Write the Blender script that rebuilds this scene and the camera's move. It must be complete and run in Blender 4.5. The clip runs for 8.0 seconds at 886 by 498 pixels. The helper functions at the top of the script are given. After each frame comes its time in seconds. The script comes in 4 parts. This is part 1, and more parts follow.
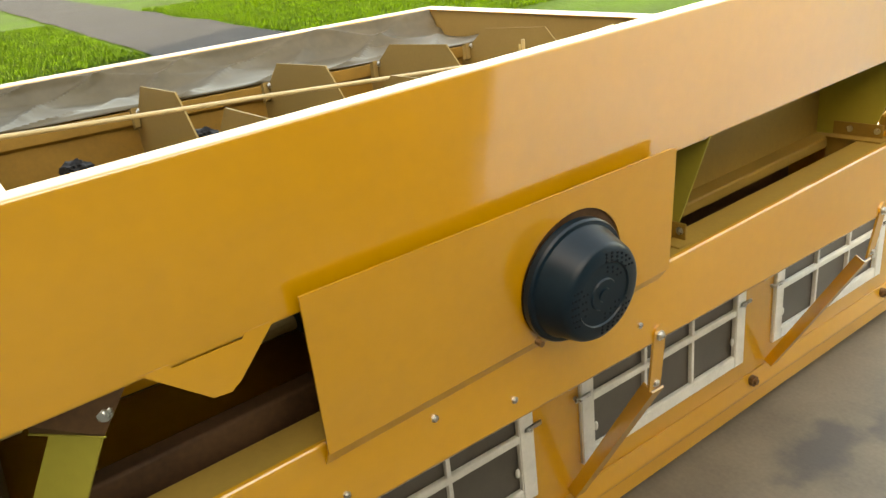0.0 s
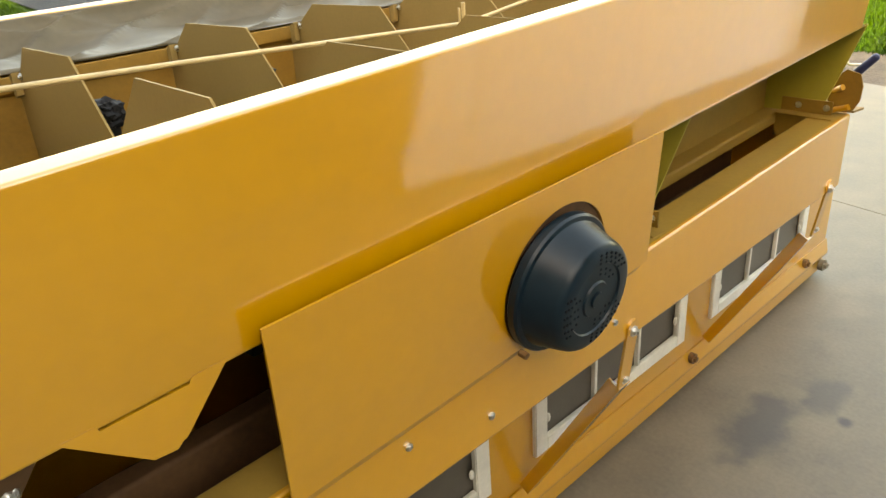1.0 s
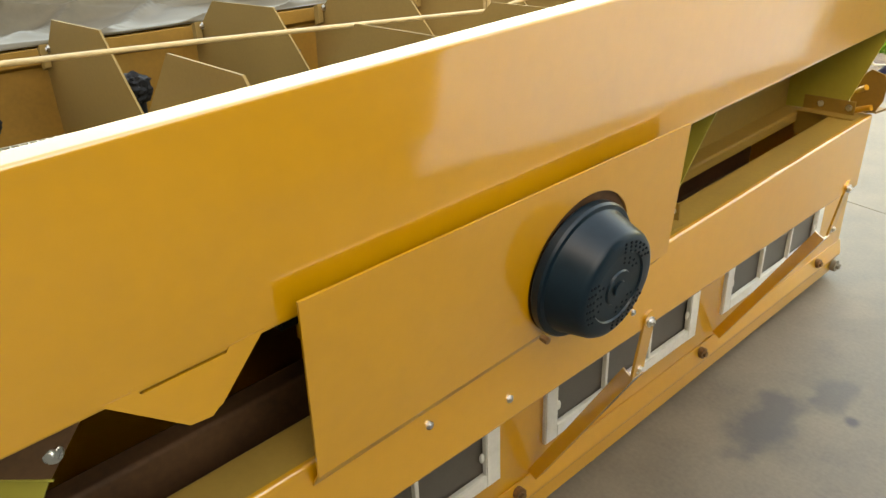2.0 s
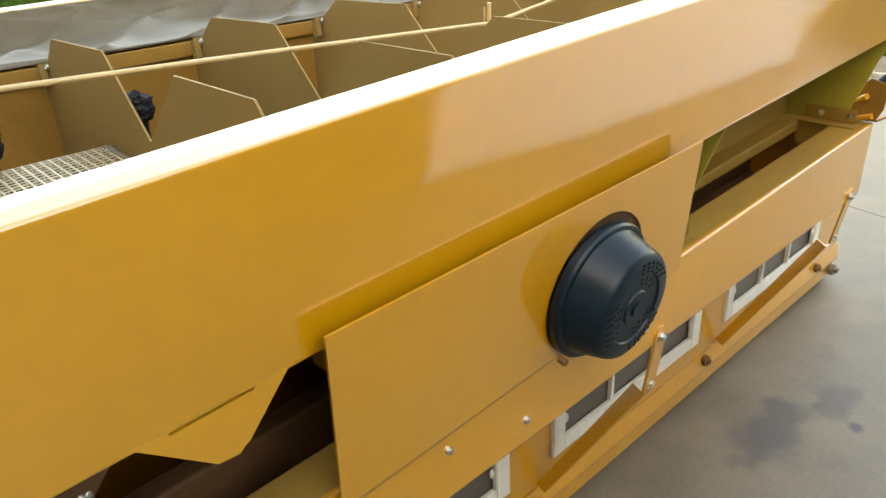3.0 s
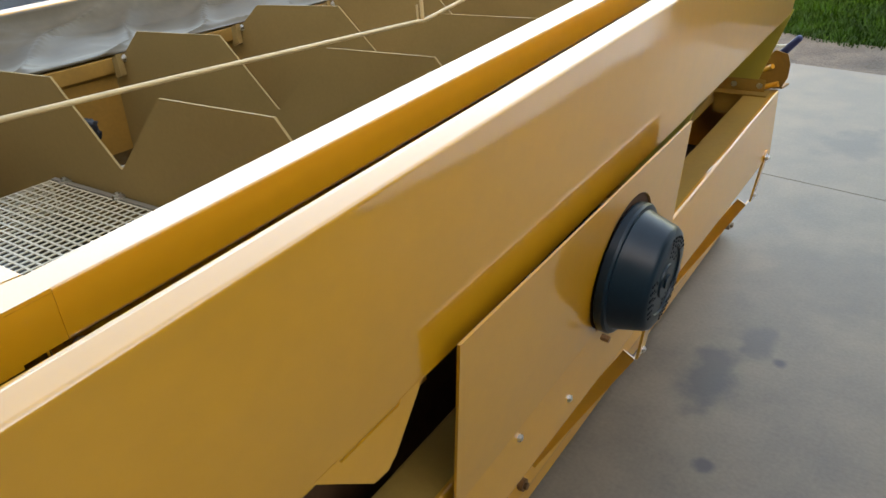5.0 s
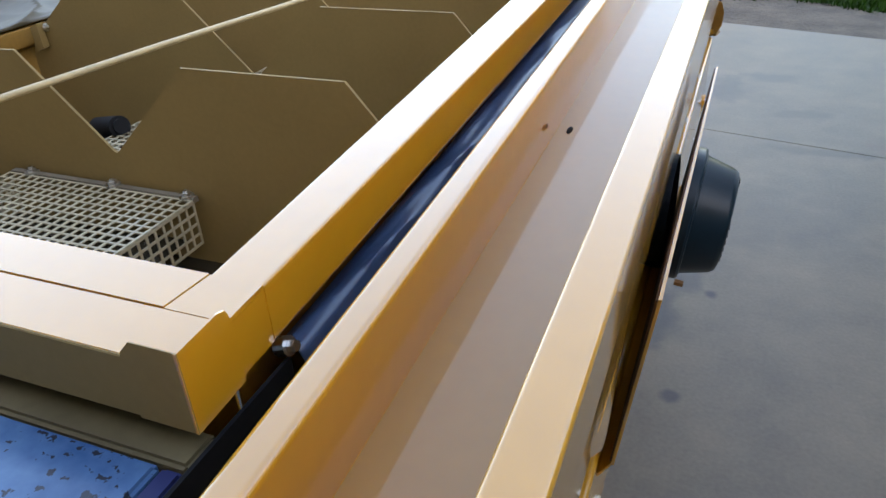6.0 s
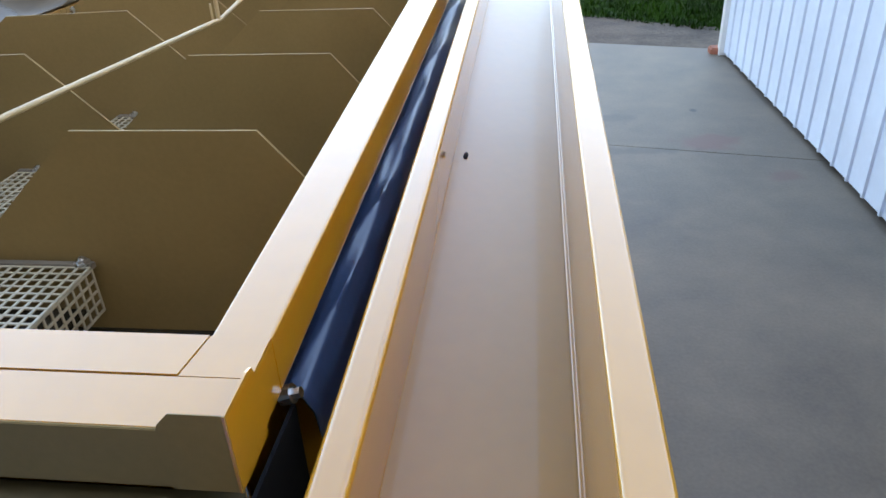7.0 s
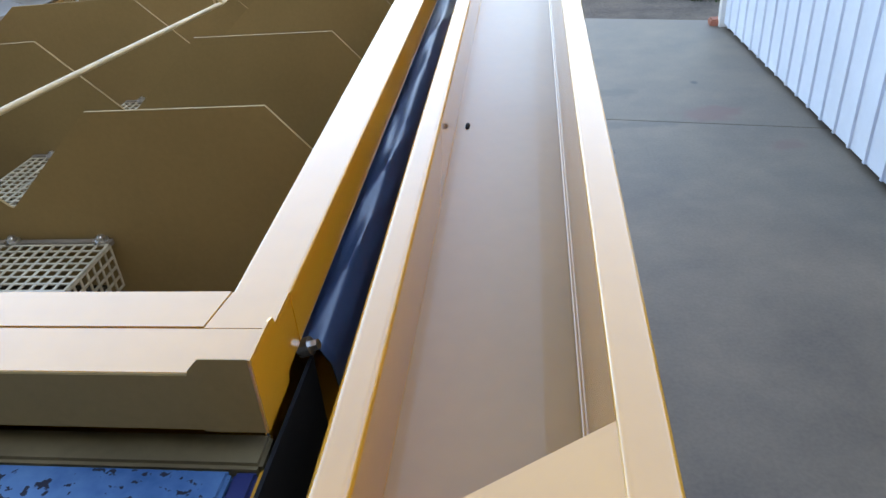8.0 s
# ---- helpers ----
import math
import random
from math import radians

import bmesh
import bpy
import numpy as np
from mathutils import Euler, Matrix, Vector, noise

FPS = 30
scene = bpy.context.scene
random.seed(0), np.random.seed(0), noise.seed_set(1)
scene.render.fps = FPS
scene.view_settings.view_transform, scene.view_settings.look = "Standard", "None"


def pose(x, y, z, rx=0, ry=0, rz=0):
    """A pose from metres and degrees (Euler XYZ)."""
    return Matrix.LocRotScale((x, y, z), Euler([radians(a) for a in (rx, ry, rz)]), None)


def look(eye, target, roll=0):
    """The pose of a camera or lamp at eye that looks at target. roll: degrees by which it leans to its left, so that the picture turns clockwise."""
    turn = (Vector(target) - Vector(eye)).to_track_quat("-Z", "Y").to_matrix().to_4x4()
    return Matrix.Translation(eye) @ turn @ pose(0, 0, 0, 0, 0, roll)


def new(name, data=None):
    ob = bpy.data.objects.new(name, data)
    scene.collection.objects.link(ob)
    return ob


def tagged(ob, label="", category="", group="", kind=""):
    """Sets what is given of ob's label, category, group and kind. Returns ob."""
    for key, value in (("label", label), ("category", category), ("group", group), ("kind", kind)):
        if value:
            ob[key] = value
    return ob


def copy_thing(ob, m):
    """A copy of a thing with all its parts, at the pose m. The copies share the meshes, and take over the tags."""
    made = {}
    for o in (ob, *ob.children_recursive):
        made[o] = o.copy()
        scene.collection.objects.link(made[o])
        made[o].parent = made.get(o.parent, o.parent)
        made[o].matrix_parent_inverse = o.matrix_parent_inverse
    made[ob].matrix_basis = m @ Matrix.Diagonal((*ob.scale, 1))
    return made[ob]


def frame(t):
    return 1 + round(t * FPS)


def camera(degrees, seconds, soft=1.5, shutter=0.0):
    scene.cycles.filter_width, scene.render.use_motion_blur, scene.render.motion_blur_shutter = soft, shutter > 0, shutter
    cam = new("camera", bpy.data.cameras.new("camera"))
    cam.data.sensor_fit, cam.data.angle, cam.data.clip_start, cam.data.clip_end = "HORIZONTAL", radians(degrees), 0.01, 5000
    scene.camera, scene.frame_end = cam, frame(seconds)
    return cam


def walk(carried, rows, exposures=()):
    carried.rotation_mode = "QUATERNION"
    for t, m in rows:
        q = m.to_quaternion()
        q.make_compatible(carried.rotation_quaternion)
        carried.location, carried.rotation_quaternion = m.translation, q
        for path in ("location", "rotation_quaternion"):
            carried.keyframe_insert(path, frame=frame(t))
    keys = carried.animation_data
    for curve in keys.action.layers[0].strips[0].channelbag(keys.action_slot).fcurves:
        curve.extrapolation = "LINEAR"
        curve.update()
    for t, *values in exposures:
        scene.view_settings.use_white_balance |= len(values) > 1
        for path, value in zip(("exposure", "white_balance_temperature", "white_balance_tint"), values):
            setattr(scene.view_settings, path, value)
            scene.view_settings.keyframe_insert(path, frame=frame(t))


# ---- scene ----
cam = camera(62.75, 8.0)

PATH = [
    (0, (0.823, -0.319, 1.608), (-0.682, 0.691, 0.889), -6.6),
    (0.5, (0.715, -0.287, 1.622), (-0.687, 0.825, 0.845), -5.3),
    (1, (0.615, -0.289, 1.607), (-0.699, 0.887, 0.774), -4.3),
    (1.5, (0.606, -0.295, 1.613), (-0.754, 0.818, 0.769), -2.7),
    (1.7, (0.611, -0.307, 1.603), (-0.715, 0.834, 0.741), -2.1),
    (3, (0.568, -0.338, 1.635), (-0.734, 0.836, 0.781), -3.0),
    (3.5, (0.560, -0.312, 1.635), (-0.720, 0.865, 0.752), -4.0),
    (4, (0.554, -0.231, 1.632), (-0.774, 0.915, 0.781), -5.1),
    (4.5, (0.519, -0.309, 1.653), (-0.653, 1.020, 0.838), -6.4),
    (5, (0.380, -0.527, 1.678), (-0.652, 0.863, 0.781), -4.5),
    (5.2, (0.303, -0.560, 1.677), (-0.767, 0.765, 0.727), -5.5),
    (6.3, (-0.044, -0.714, 1.687), (-0.496, 0.883, 0.664), -1.9),
    (6.5, (-0.082, -0.737, 1.698), (-0.434, 0.881, 0.668), -1.4),
    (7, (-0.087, -0.746, 1.721), (-0.315, 0.930, 0.750), -2.9),
    (7.5, (-0.084, -0.766, 1.726), (-0.329, 0.900, 0.742), -3.9),
    (8, (-0.082, -0.794, 1.718), (-0.325, 0.857, 0.710), -4.9),
]
walk(cam, [(t, look(eye, target, roll)) for t, eye, target, roll in PATH], [(0, 3.61, 14400, 12), (1, 3.63, 13900, 12), (3, 3.61, 11400, 12), (3.5, 3.5, 10600, 12), (4, 3.52, 10400, 12), (5.2, 3.03, 9000, 14), (6.4, 2.91, 7400, 15), (8, 2.93, 7300, 15)])

# ---------------------------------------------------------------- light
SUN_DIR = Vector((0.57, -0.82, 0.42)).normalized()      # towards the sun, behind the house
world = bpy.data.worlds.new("sky")
scene.world = world
world.use_nodes = True
wn = world.node_tree.nodes
sky = wn.new("ShaderNodeTexSky")
sky.sky_type = 'NISHITA'
sky.sun_disc = False
sky.sun_elevation = math.asin(SUN_DIR.z)
sky.sun_rotation = math.atan2(SUN_DIR.x, SUN_DIR.y)
sky.air_density, sky.dust_density, sky.ozone_density = 1.0, 2.0, 1.0
wn["Background"].inputs["Strength"].default_value = 0.15
world.node_tree.links.new(sky.outputs["Color"], wn["Background"].inputs["Color"])
sun = new("sun", bpy.data.lights.new("sun", 'SUN'))
sun.data.energy, sun.data.angle, sun.data.color = 2.0, radians(0.6), (1.0, 0.93, 0.80)
sun.matrix_world = look((0, 0, 20), (-SUN_DIR.x, -SUN_DIR.y, 20 - SUN_DIR.z))


# ---------------------------------------------------------------- materials
def material(name, base, rough=0.5, metal=0.0, vary=0.12, scale=3.0, grain=60.0, bump=0.05, coat=0.0,
             coat_rough=0.1, tint=None, bump_size=0.002, islands=0.0, spec=0.5, rough_vary=0.12):
    """A surface with stains at one scale and grain at another; tint: the colour of its stains."""
    m = bpy.data.materials.new(name)
    m.use_nodes = True
    n, l = m.node_tree.nodes, m.node_tree.links
    b = n["Principled BSDF"]
    co = n.new("ShaderNodeTexCoord")
    big, fine = n.new("ShaderNodeTexNoise"), n.new("ShaderNodeTexNoise")
    big.inputs["Scale"].default_value, big.inputs["Detail"].default_value = scale, 6
    big.inputs["Roughness"].default_value = 0.6
    fine.inputs["Scale"].default_value, fine.inputs["Detail"].default_value = grain, 4
    for t in (big, fine):
        l.new(co.outputs["Object"], t.inputs["Vector"])
    add = n.new("ShaderNodeMath")
    add.operation = 'MULTIPLY_ADD'
    l.new(fine.outputs["Fac"], add.inputs[0])
    add.inputs[1].default_value = 0.35
    l.new(big.outputs["Fac"], add.inputs[2])
    ramp = n.new("ShaderNodeValToRGB")
    ramp.color_ramp.elements[0].position, ramp.color_ramp.elements[1].position = 0.42, 0.92
    dark = tint or tuple(c * (1 - 2.2 * vary) for c in base)
    ramp.color_ramp.elements[0].color = (*dark, 1)
    ramp.color_ramp.elements[1].color = (*[min(1, c * (1 + vary)) for c in base], 1)
    l.new(add.outputs[0], ramp.inputs["Fac"])
    colour = ramp.outputs["Color"]
    if islands:
        info = n.new("ShaderNodeObjectInfo")
        hsv = n.new("ShaderNodeHueSaturation")
        mp = n.new("ShaderNodeMapRange")
        mp.inputs["To Min"].default_value, mp.inputs["To Max"].default_value = 1 - islands, 1 + islands
        l.new(info.outputs["Random"], mp.inputs["Value"])
        l.new(mp.outputs[0], hsv.inputs["Value"])
        l.new(colour, hsv.inputs["Color"])
        colour = hsv.outputs["Color"]
    l.new(colour, b.inputs["Base Color"])
    rr = n.new("ShaderNodeMapRange")
    rr.inputs["To Min"].default_value = max(0.02, rough - rough_vary)
    rr.inputs["To Max"].default_value = min(1, rough + rough_vary)
    l.new(big.outputs["Fac"], rr.inputs["Value"])
    l.new(rr.outputs[0], b.inputs["Roughness"])
    b.inputs["Metallic"].default_value = metal
    b.inputs["Specular IOR Level"].default_value = spec
    b.inputs["Coat Weight"].default_value = coat
    b.inputs["Coat Roughness"].default_value = coat_rough
    b.inputs["Coat IOR"].default_value = 2.1
    if bump:
        bp = n.new("ShaderNodeBump")
        bp.inputs["Strength"].default_value, bp.inputs["Distance"].default_value = bump, bump_size
        l.new(fine.outputs["Fac"], bp.inputs["Height"])
        l.new(bp.outputs[0], b.inputs["Normal"])
    return m


PAINT = material("yellow_gloss_paint", (0.600, 0.268, 0.011), 0.42, vary=0.05, scale=2.2, grain=35, bump=0.05, coat=1.0, coat_rough=0.07,
                 bump_size=0.0006, rough_vary=0.08)
# Darker copy of PAINT that puts the trough's own shade into its floor.
TROUGH = material("trough_floor_shade_paint", (0.400, 0.198, 0.024), 0.42, vary=0.05, scale=2.2, grain=35, bump=0.04, coat=0.5, coat_rough=0.03, bump_size=0.0005, rough_vary=0.08, spec=0.3)
# Matt yellow, darkened for the shade on dividers, end board and rim fronts.
MATT = material("matt_yellow_dimmed_paint", (0.258, 0.173, 0.065), 0.6, vary=0.07, scale=3, grain=120, bump=0.1, bump_size=0.0006, spec=0.18)
# Same yellow paint, darkened for shade inside the tank and on the back-lit latch.
DIM_YELLOW = material("shade_toned_yellow_paint", (0.245, 0.126, 0.023), 0.6, vary=0.12, scale=4, grain=90, bump=0.1, bump_size=0.0006, spec=0.3)
OLIVE = material("olive_yellow_paint", (0.360, 0.310, 0.050), 0.5, vary=0.06, scale=4, grain=60, bump=0.05, bump_size=0.0006)
CREAM = material("cream_window_paint", (0.697, 0.680, 0.612), 0.45, vary=0.08, scale=12, grain=90, bump=0.08)
SCREEN = material("grey_window_pane", (0.098, 0.086, 0.071), 0.38, vary=0.12, scale=9, grain=260, bump=0.25, bump_size=0.0008)
# Green-black base pushed towards blue for the sky it reflects.
COWL = material("dark_green_cowl_paint", (0.003, 0.013, 0.021), 0.33, vary=0.2, scale=8, grain=80, bump=0.06, coat=0.0, coat_rough=0.2, spec=0.27)
BLACK = material("black_rubber", (0.008, 0.008, 0.009), 0.7, vary=0.2, bump=0.1, spec=0.2)
RUBBER = material("blue_rubber_sheet", (0.026, 0.056, 0.120), 0.34, vary=0.15, scale=14, grain=90, bump=0.08, spec=0.9)
FILM = material("grey_plastic_film", (0.098, 0.079, 0.050), 0.48, vary=0.12, scale=7, grain=40, bump=0.1, spec=0.25)
ZINC = material("bright_zinc_bolt", (0.62, 0.62, 0.60), 0.28, metal=1.0, vary=0.1, scale=30)
MESH = material("cream_painted_mesh", (0.420, 0.365, 0.240), 0.4, vary=0.1, scale=20, grain=90)
PIPE = material("tan_painted_pipe", (0.480, 0.352, 0.176), 0.4, vary=0.08, scale=20, grain=90)
STEEL = material("dull_grey_steel", (0.225, 0.191, 0.139), 0.45, metal=0.35, vary=0.18, scale=8, grain=60, bump=0.12)
# Blue base stands in for sky mirrored on glossy metal; the specks are rust.
BLUE = material("sky_tinted_blue_plate", (0.075, 0.165, 0.300), 0.22, vary=0.2, scale=9, grain=60, bump=0.15, tint=(0.025, 0.085, 0.21))
# Dark brown stands in for shade in the beam hollow and under the launder.
SHADE_BROWN = material("red_brown_shade_tone", (0.105, 0.050, 0.022), 0.7, vary=0.25, scale=6, grain=80, bump=0.2, spec=0.3)
# Dulled yellow: shade under the launder, put into lips, flanges and back plate.
OCHRE = material("ochre_shade_paint", (0.290, 0.172, 0.038), 0.55, vary=0.08, scale=4, grain=90, bump=0.1, bump_size=0.0006, spec=0.25)
# Wet bed, its base blackened to add the shade deep in the cells.
WET = material("wet_bed_blackened", (0.035, 0.028, 0.018), 0.25, vary=0.3, scale=12, grain=60, bump=0.2)
KHAKI = material("khaki_painted_channel", (0.140, 0.108, 0.052), 0.5, vary=0.15, scale=9, grain=70, bump=0.1)
NAVY = material("navy_plastic_grip", (0.012, 0.02, 0.09), 0.4, vary=0.1)
RUST = material("rusty_boss", (0.17, 0.078, 0.022), 0.75, vary=0.3, scale=30, grain=120, bump=0.4)
WIRE = material("white_wire", (0.75, 0.74, 0.70), 0.35, vary=0.05)
CLAD = material("white_steel_cladding", (0.72, 0.78, 0.87), 0.38, vary=0.04, scale=1.5, grain=20, bump=0.03)
CONCRETE = material("grey_concrete", (0.174, 0.142, 0.101), 0.55, vary=0.18, scale=2.6, grain=70, bump=0.25, bump_size=0.002, tint=(0.110, 0.090, 0.066))
GRAVEL = material("grey_gravel", (0.020, 0.024, 0.031), 0.85, vary=0.2, scale=0.7, grain=25, bump=0.6, bump_size=0.02, spec=0.1)
LAWN = material("green_lawn", (0.016, 0.046, 0.001), 0.8, vary=0.35, scale=0.55, grain=9, bump=0.8, bump_size=0.05, tint=(0.0075, 0.021, 0.0015), spec=0.1)
GRASS = material("grass_blades", (0.018, 0.054, 0.001), 0.6, vary=0.3, scale=2, grain=30, bump=0, spec=0.1)
DIRT = material("bare_brown_dirt", (0.120, 0.090, 0.064), 0.9, vary=0.3, scale=3, grain=40, bump=0.7, bump_size=0.02)
TIMBER = material("dark_old_timber", (0.045, 0.035, 0.028), 0.8, vary=0.3, scale=5, grain=60, bump=0.5)
LEAF = material("dark_green_leaves", (0.045, 0.085, 0.02), 0.55, vary=0.35, scale=2, grain=20, bump=0)
BARK = material("grey_brown_bark", (0.12, 0.09, 0.065), 0.85, vary=0.3, scale=6, grain=40, bump=0.6, bump_size=0.01)


def soak(mat, spots):
    """Soft-edged stains soaked into a floor: (x, y, radius along x, radius along y, strength, colour)."""
    n, l = mat.node_tree.nodes, mat.node_tree.links
    b = n["Principled BSDF"]
    colour = b.inputs["Base Color"].links[0].from_socket
    co = n.new("ShaderNodeTexCoord")
    wob = n.new("ShaderNodeTexNoise")
    wob.inputs["Scale"].default_value, wob.inputs["Detail"].default_value = 7, 5
    l.new(co.outputs["Object"], wob.inputs["Vector"])
    for x, y, rx, ry, strength, tone in spots:
        mp = n.new("ShaderNodeMapping")
        mp.inputs["Location"].default_value = (-x / rx, -y / ry, 0)
        mp.inputs["Scale"].default_value = (1 / rx, 1 / ry, 0)
        l.new(co.outputs["Object"], mp.inputs["Vector"])
        ln = n.new("ShaderNodeVectorMath")
        ln.operation = 'LENGTH'
        l.new(mp.outputs[0], ln.inputs[0])
        ad = n.new("ShaderNodeMath")
        ad.operation = 'MULTIPLY_ADD'
        l.new(wob.outputs["Fac"], ad.inputs[0])
        ad.inputs[1].default_value = 2.2
        l.new(ln.outputs["Value"], ad.inputs[2])
        rg = n.new("ShaderNodeMapRange")
        rg.interpolation_type = 'SMOOTHSTEP'
        rg.inputs["From Min"].default_value, rg.inputs["From Max"].default_value = 1.5, 2.4
        rg.inputs["To Min"].default_value, rg.inputs["To Max"].default_value = strength, 0
        l.new(ad.outputs[0], rg.inputs["Value"])
        mx = n.new("ShaderNodeMix")
        mx.data_type = 'RGBA'
        l.new(rg.outputs[0], mx.inputs["Factor"])
        l.new(colour, mx.inputs["A"])
        mx.inputs["B"].default_value = (*tone, 1)
        colour = mx.outputs["Result"]
    l.new(colour, b.inputs["Base Color"])


OIL, RED = (0.050, 0.048, 0.050), (0.165, 0.080, 0.068)
soak(CONCRETE, [(-0.13, 1.72, 0.10, 0.24, 0.75, OIL), (-0.02, 1.98, 0.07, 0.12, 0.6, OIL), (0.076, 1.888, 0.026, 0.034, 0.9, OIL), (1.00, 3.60, 0.20, 0.13, 0.6, RED),
                (1.31, 3.09, 0.10, 0.07, 0.45, RED), (1.012, 4.165, 0.026, 0.034, 0.9, OIL), (0.0, 1.25, 0.03, 0.03, 0.8, OIL), (0.45, 4.0, 0.18, 0.09, 0.35, OIL),
                (0.55, 3.45, 0.30, 0.06, 0.35, OIL), (-0.05, 4.4, 0.16, 0.3, 0.4, OIL), (0.25, 4.7, 0.2, 0.1, 0.3, OIL), (0.2, 2.6, 0.5, 0.35, 0.22, OIL)])


def speckle(mat, tone, scale, cover):
    """Small ragged specks of rust that crowd together in patches."""
    n, l = mat.node_tree.nodes, mat.node_tree.links
    b = n["Principled BSDF"]
    colour = b.inputs["Base Color"].links[0].from_socket
    co = n.new("ShaderNodeTexCoord")
    fine, patch = n.new("ShaderNodeTexNoise"), n.new("ShaderNodeTexNoise")
    fine.inputs["Scale"].default_value, fine.inputs["Detail"].default_value = scale, 3
    patch.inputs["Scale"].default_value, patch.inputs["Detail"].default_value = scale / 6, 2
    for t in (fine, patch):
        l.new(co.outputs["Object"], t.inputs["Vector"])
    ad = n.new("ShaderNodeMath")
    ad.operation = 'MULTIPLY_ADD'
    l.new(patch.outputs["Fac"], ad.inputs[0])
    ad.inputs[1].default_value = 0.7
    l.new(fine.outputs["Fac"], ad.inputs[2])
    rg = n.new("ShaderNodeMapRange")
    rg.interpolation_type = 'SMOOTHSTEP'
    rg.inputs["From Min"].default_value, rg.inputs["From Max"].default_value = cover, cover + 0.05
    l.new(ad.outputs[0], rg.inputs["Value"])
    mx = n.new("ShaderNodeMix")
    mx.data_type = 'RGBA'
    l.new(rg.outputs[0], mx.inputs["Factor"])
    l.new(colour, mx.inputs["A"])
    mx.inputs["B"].default_value = (*tone, 1)
    l.new(mx.outputs["Result"], b.inputs["Base Color"])


speckle(BLUE, (0.022, 0.026, 0.040), 120, 0.955)
GAP = material("dark_joint", (0.05, 0.047, 0.043), 0.9, vary=0.2)
INSIDE = material("brown_render", (0.20, 0.175, 0.145), 0.8, vary=0.2, scale=1.5)
BRICK = material("red_brick_pier", (0.42, 0.15, 0.09), 0.8, vary=0.25, scale=9, grain=70, bump=0.4)


# ---------------------------------------------------------------- helpers
def thing(name, at, label, category, group="", kind=""):
    ob = new(name)
    ob.location = at
    ob.empty_display_size = 0.1
    return tagged(ob, label, category, group, kind)


def base_of(ob):
    p = Vector()
    while ob:
        p += ob.location
        ob = ob.parent
    return p


def part(name, bm, mat, parent=None, label="", smooth=False):
    """Links a bmesh, given in world places, as one mesh object under a thing or part."""
    me = bpy.data.meshes.new(name)
    bmesh.ops.recalc_face_normals(bm, faces=bm.faces)
    if parent:
        bmesh.ops.translate(bm, verts=bm.verts, vec=-base_of(parent))
    bm.to_mesh(me)
    bm.free()
    me.materials.append(mat)
    if smooth:
        me.polygons.foreach_set("use_smooth", [True] * len(me.polygons))
        me.set_sharp_from_angle(angle=radians(35))
    ob = new(name, me)
    ob.parent = parent
    if label:
        tagged(ob, label)
    return ob


def box(bm, x0, x1, y0, y1, z0, z1, bev=0.0):
    r = bmesh.ops.create_cube(bm, size=1)
    m = Matrix.LocRotScale(((x0 + x1) / 2, (y0 + y1) / 2, (z0 + z1) / 2), None, (abs(x1 - x0), abs(y1 - y0), abs(z1 - z0)))
    bmesh.ops.transform(bm, matrix=m, verts=r["verts"])
    if bev:
        es = list({e for v in r["verts"] for e in v.link_edges})
        bmesh.ops.bevel(bm, geom=es, offset=bev, segments=2, affect='EDGES', clamp_overlap=True)
    return bm


def slab(bm, pts, shift):
    """A flat polygon of 3D points, thickened by the vector shift."""
    a = [bm.verts.new(p) for p in pts]
    b = [bm.verts.new(Vector(p) + Vector(shift)) for p in pts]
    bm.faces.new(a)
    bm.faces.new(b[::-1])
    for i in range(len(a)):
        j = (i + 1) % len(a)
        bm.faces.new((a[j], a[i], b[i], b[j]))
    return bm


def rod(bm, a, b, r, seg=12, r2=None):
    a, b = Vector(a), Vector(b)
    q = (b - a).to_track_quat('Z', 'Y').to_matrix().to_4x4()
    m = Matrix.Translation((a + b) / 2) @ q
    bmesh.ops.create_cone(bm, cap_ends=True, segments=seg, radius1=r, radius2=r if r2 is None else r2, depth=(b - a).length, matrix=m)
    return bm


def turned(bm, profile, centre, axis, seg=48):
    """A surface turned round an axis: profile of (radius, distance along the axis)."""
    q = Vector(axis).to_track_quat('Z', 'Y').to_matrix()
    rings = []
    for r, d in profile:
        rings.append([bm.verts.new(Vector(centre) + q @ Vector((r * math.cos(2 * math.pi * i / seg), r * math.sin(2 * math.pi * i / seg), d))) for i in range(seg)])
    for p, q2 in zip(rings, rings[1:]):
        for i in range(seg):
            j = (i + 1) % seg
            bm.faces.new((p[i], p[j], q2[j], q2[i]))
    return rings


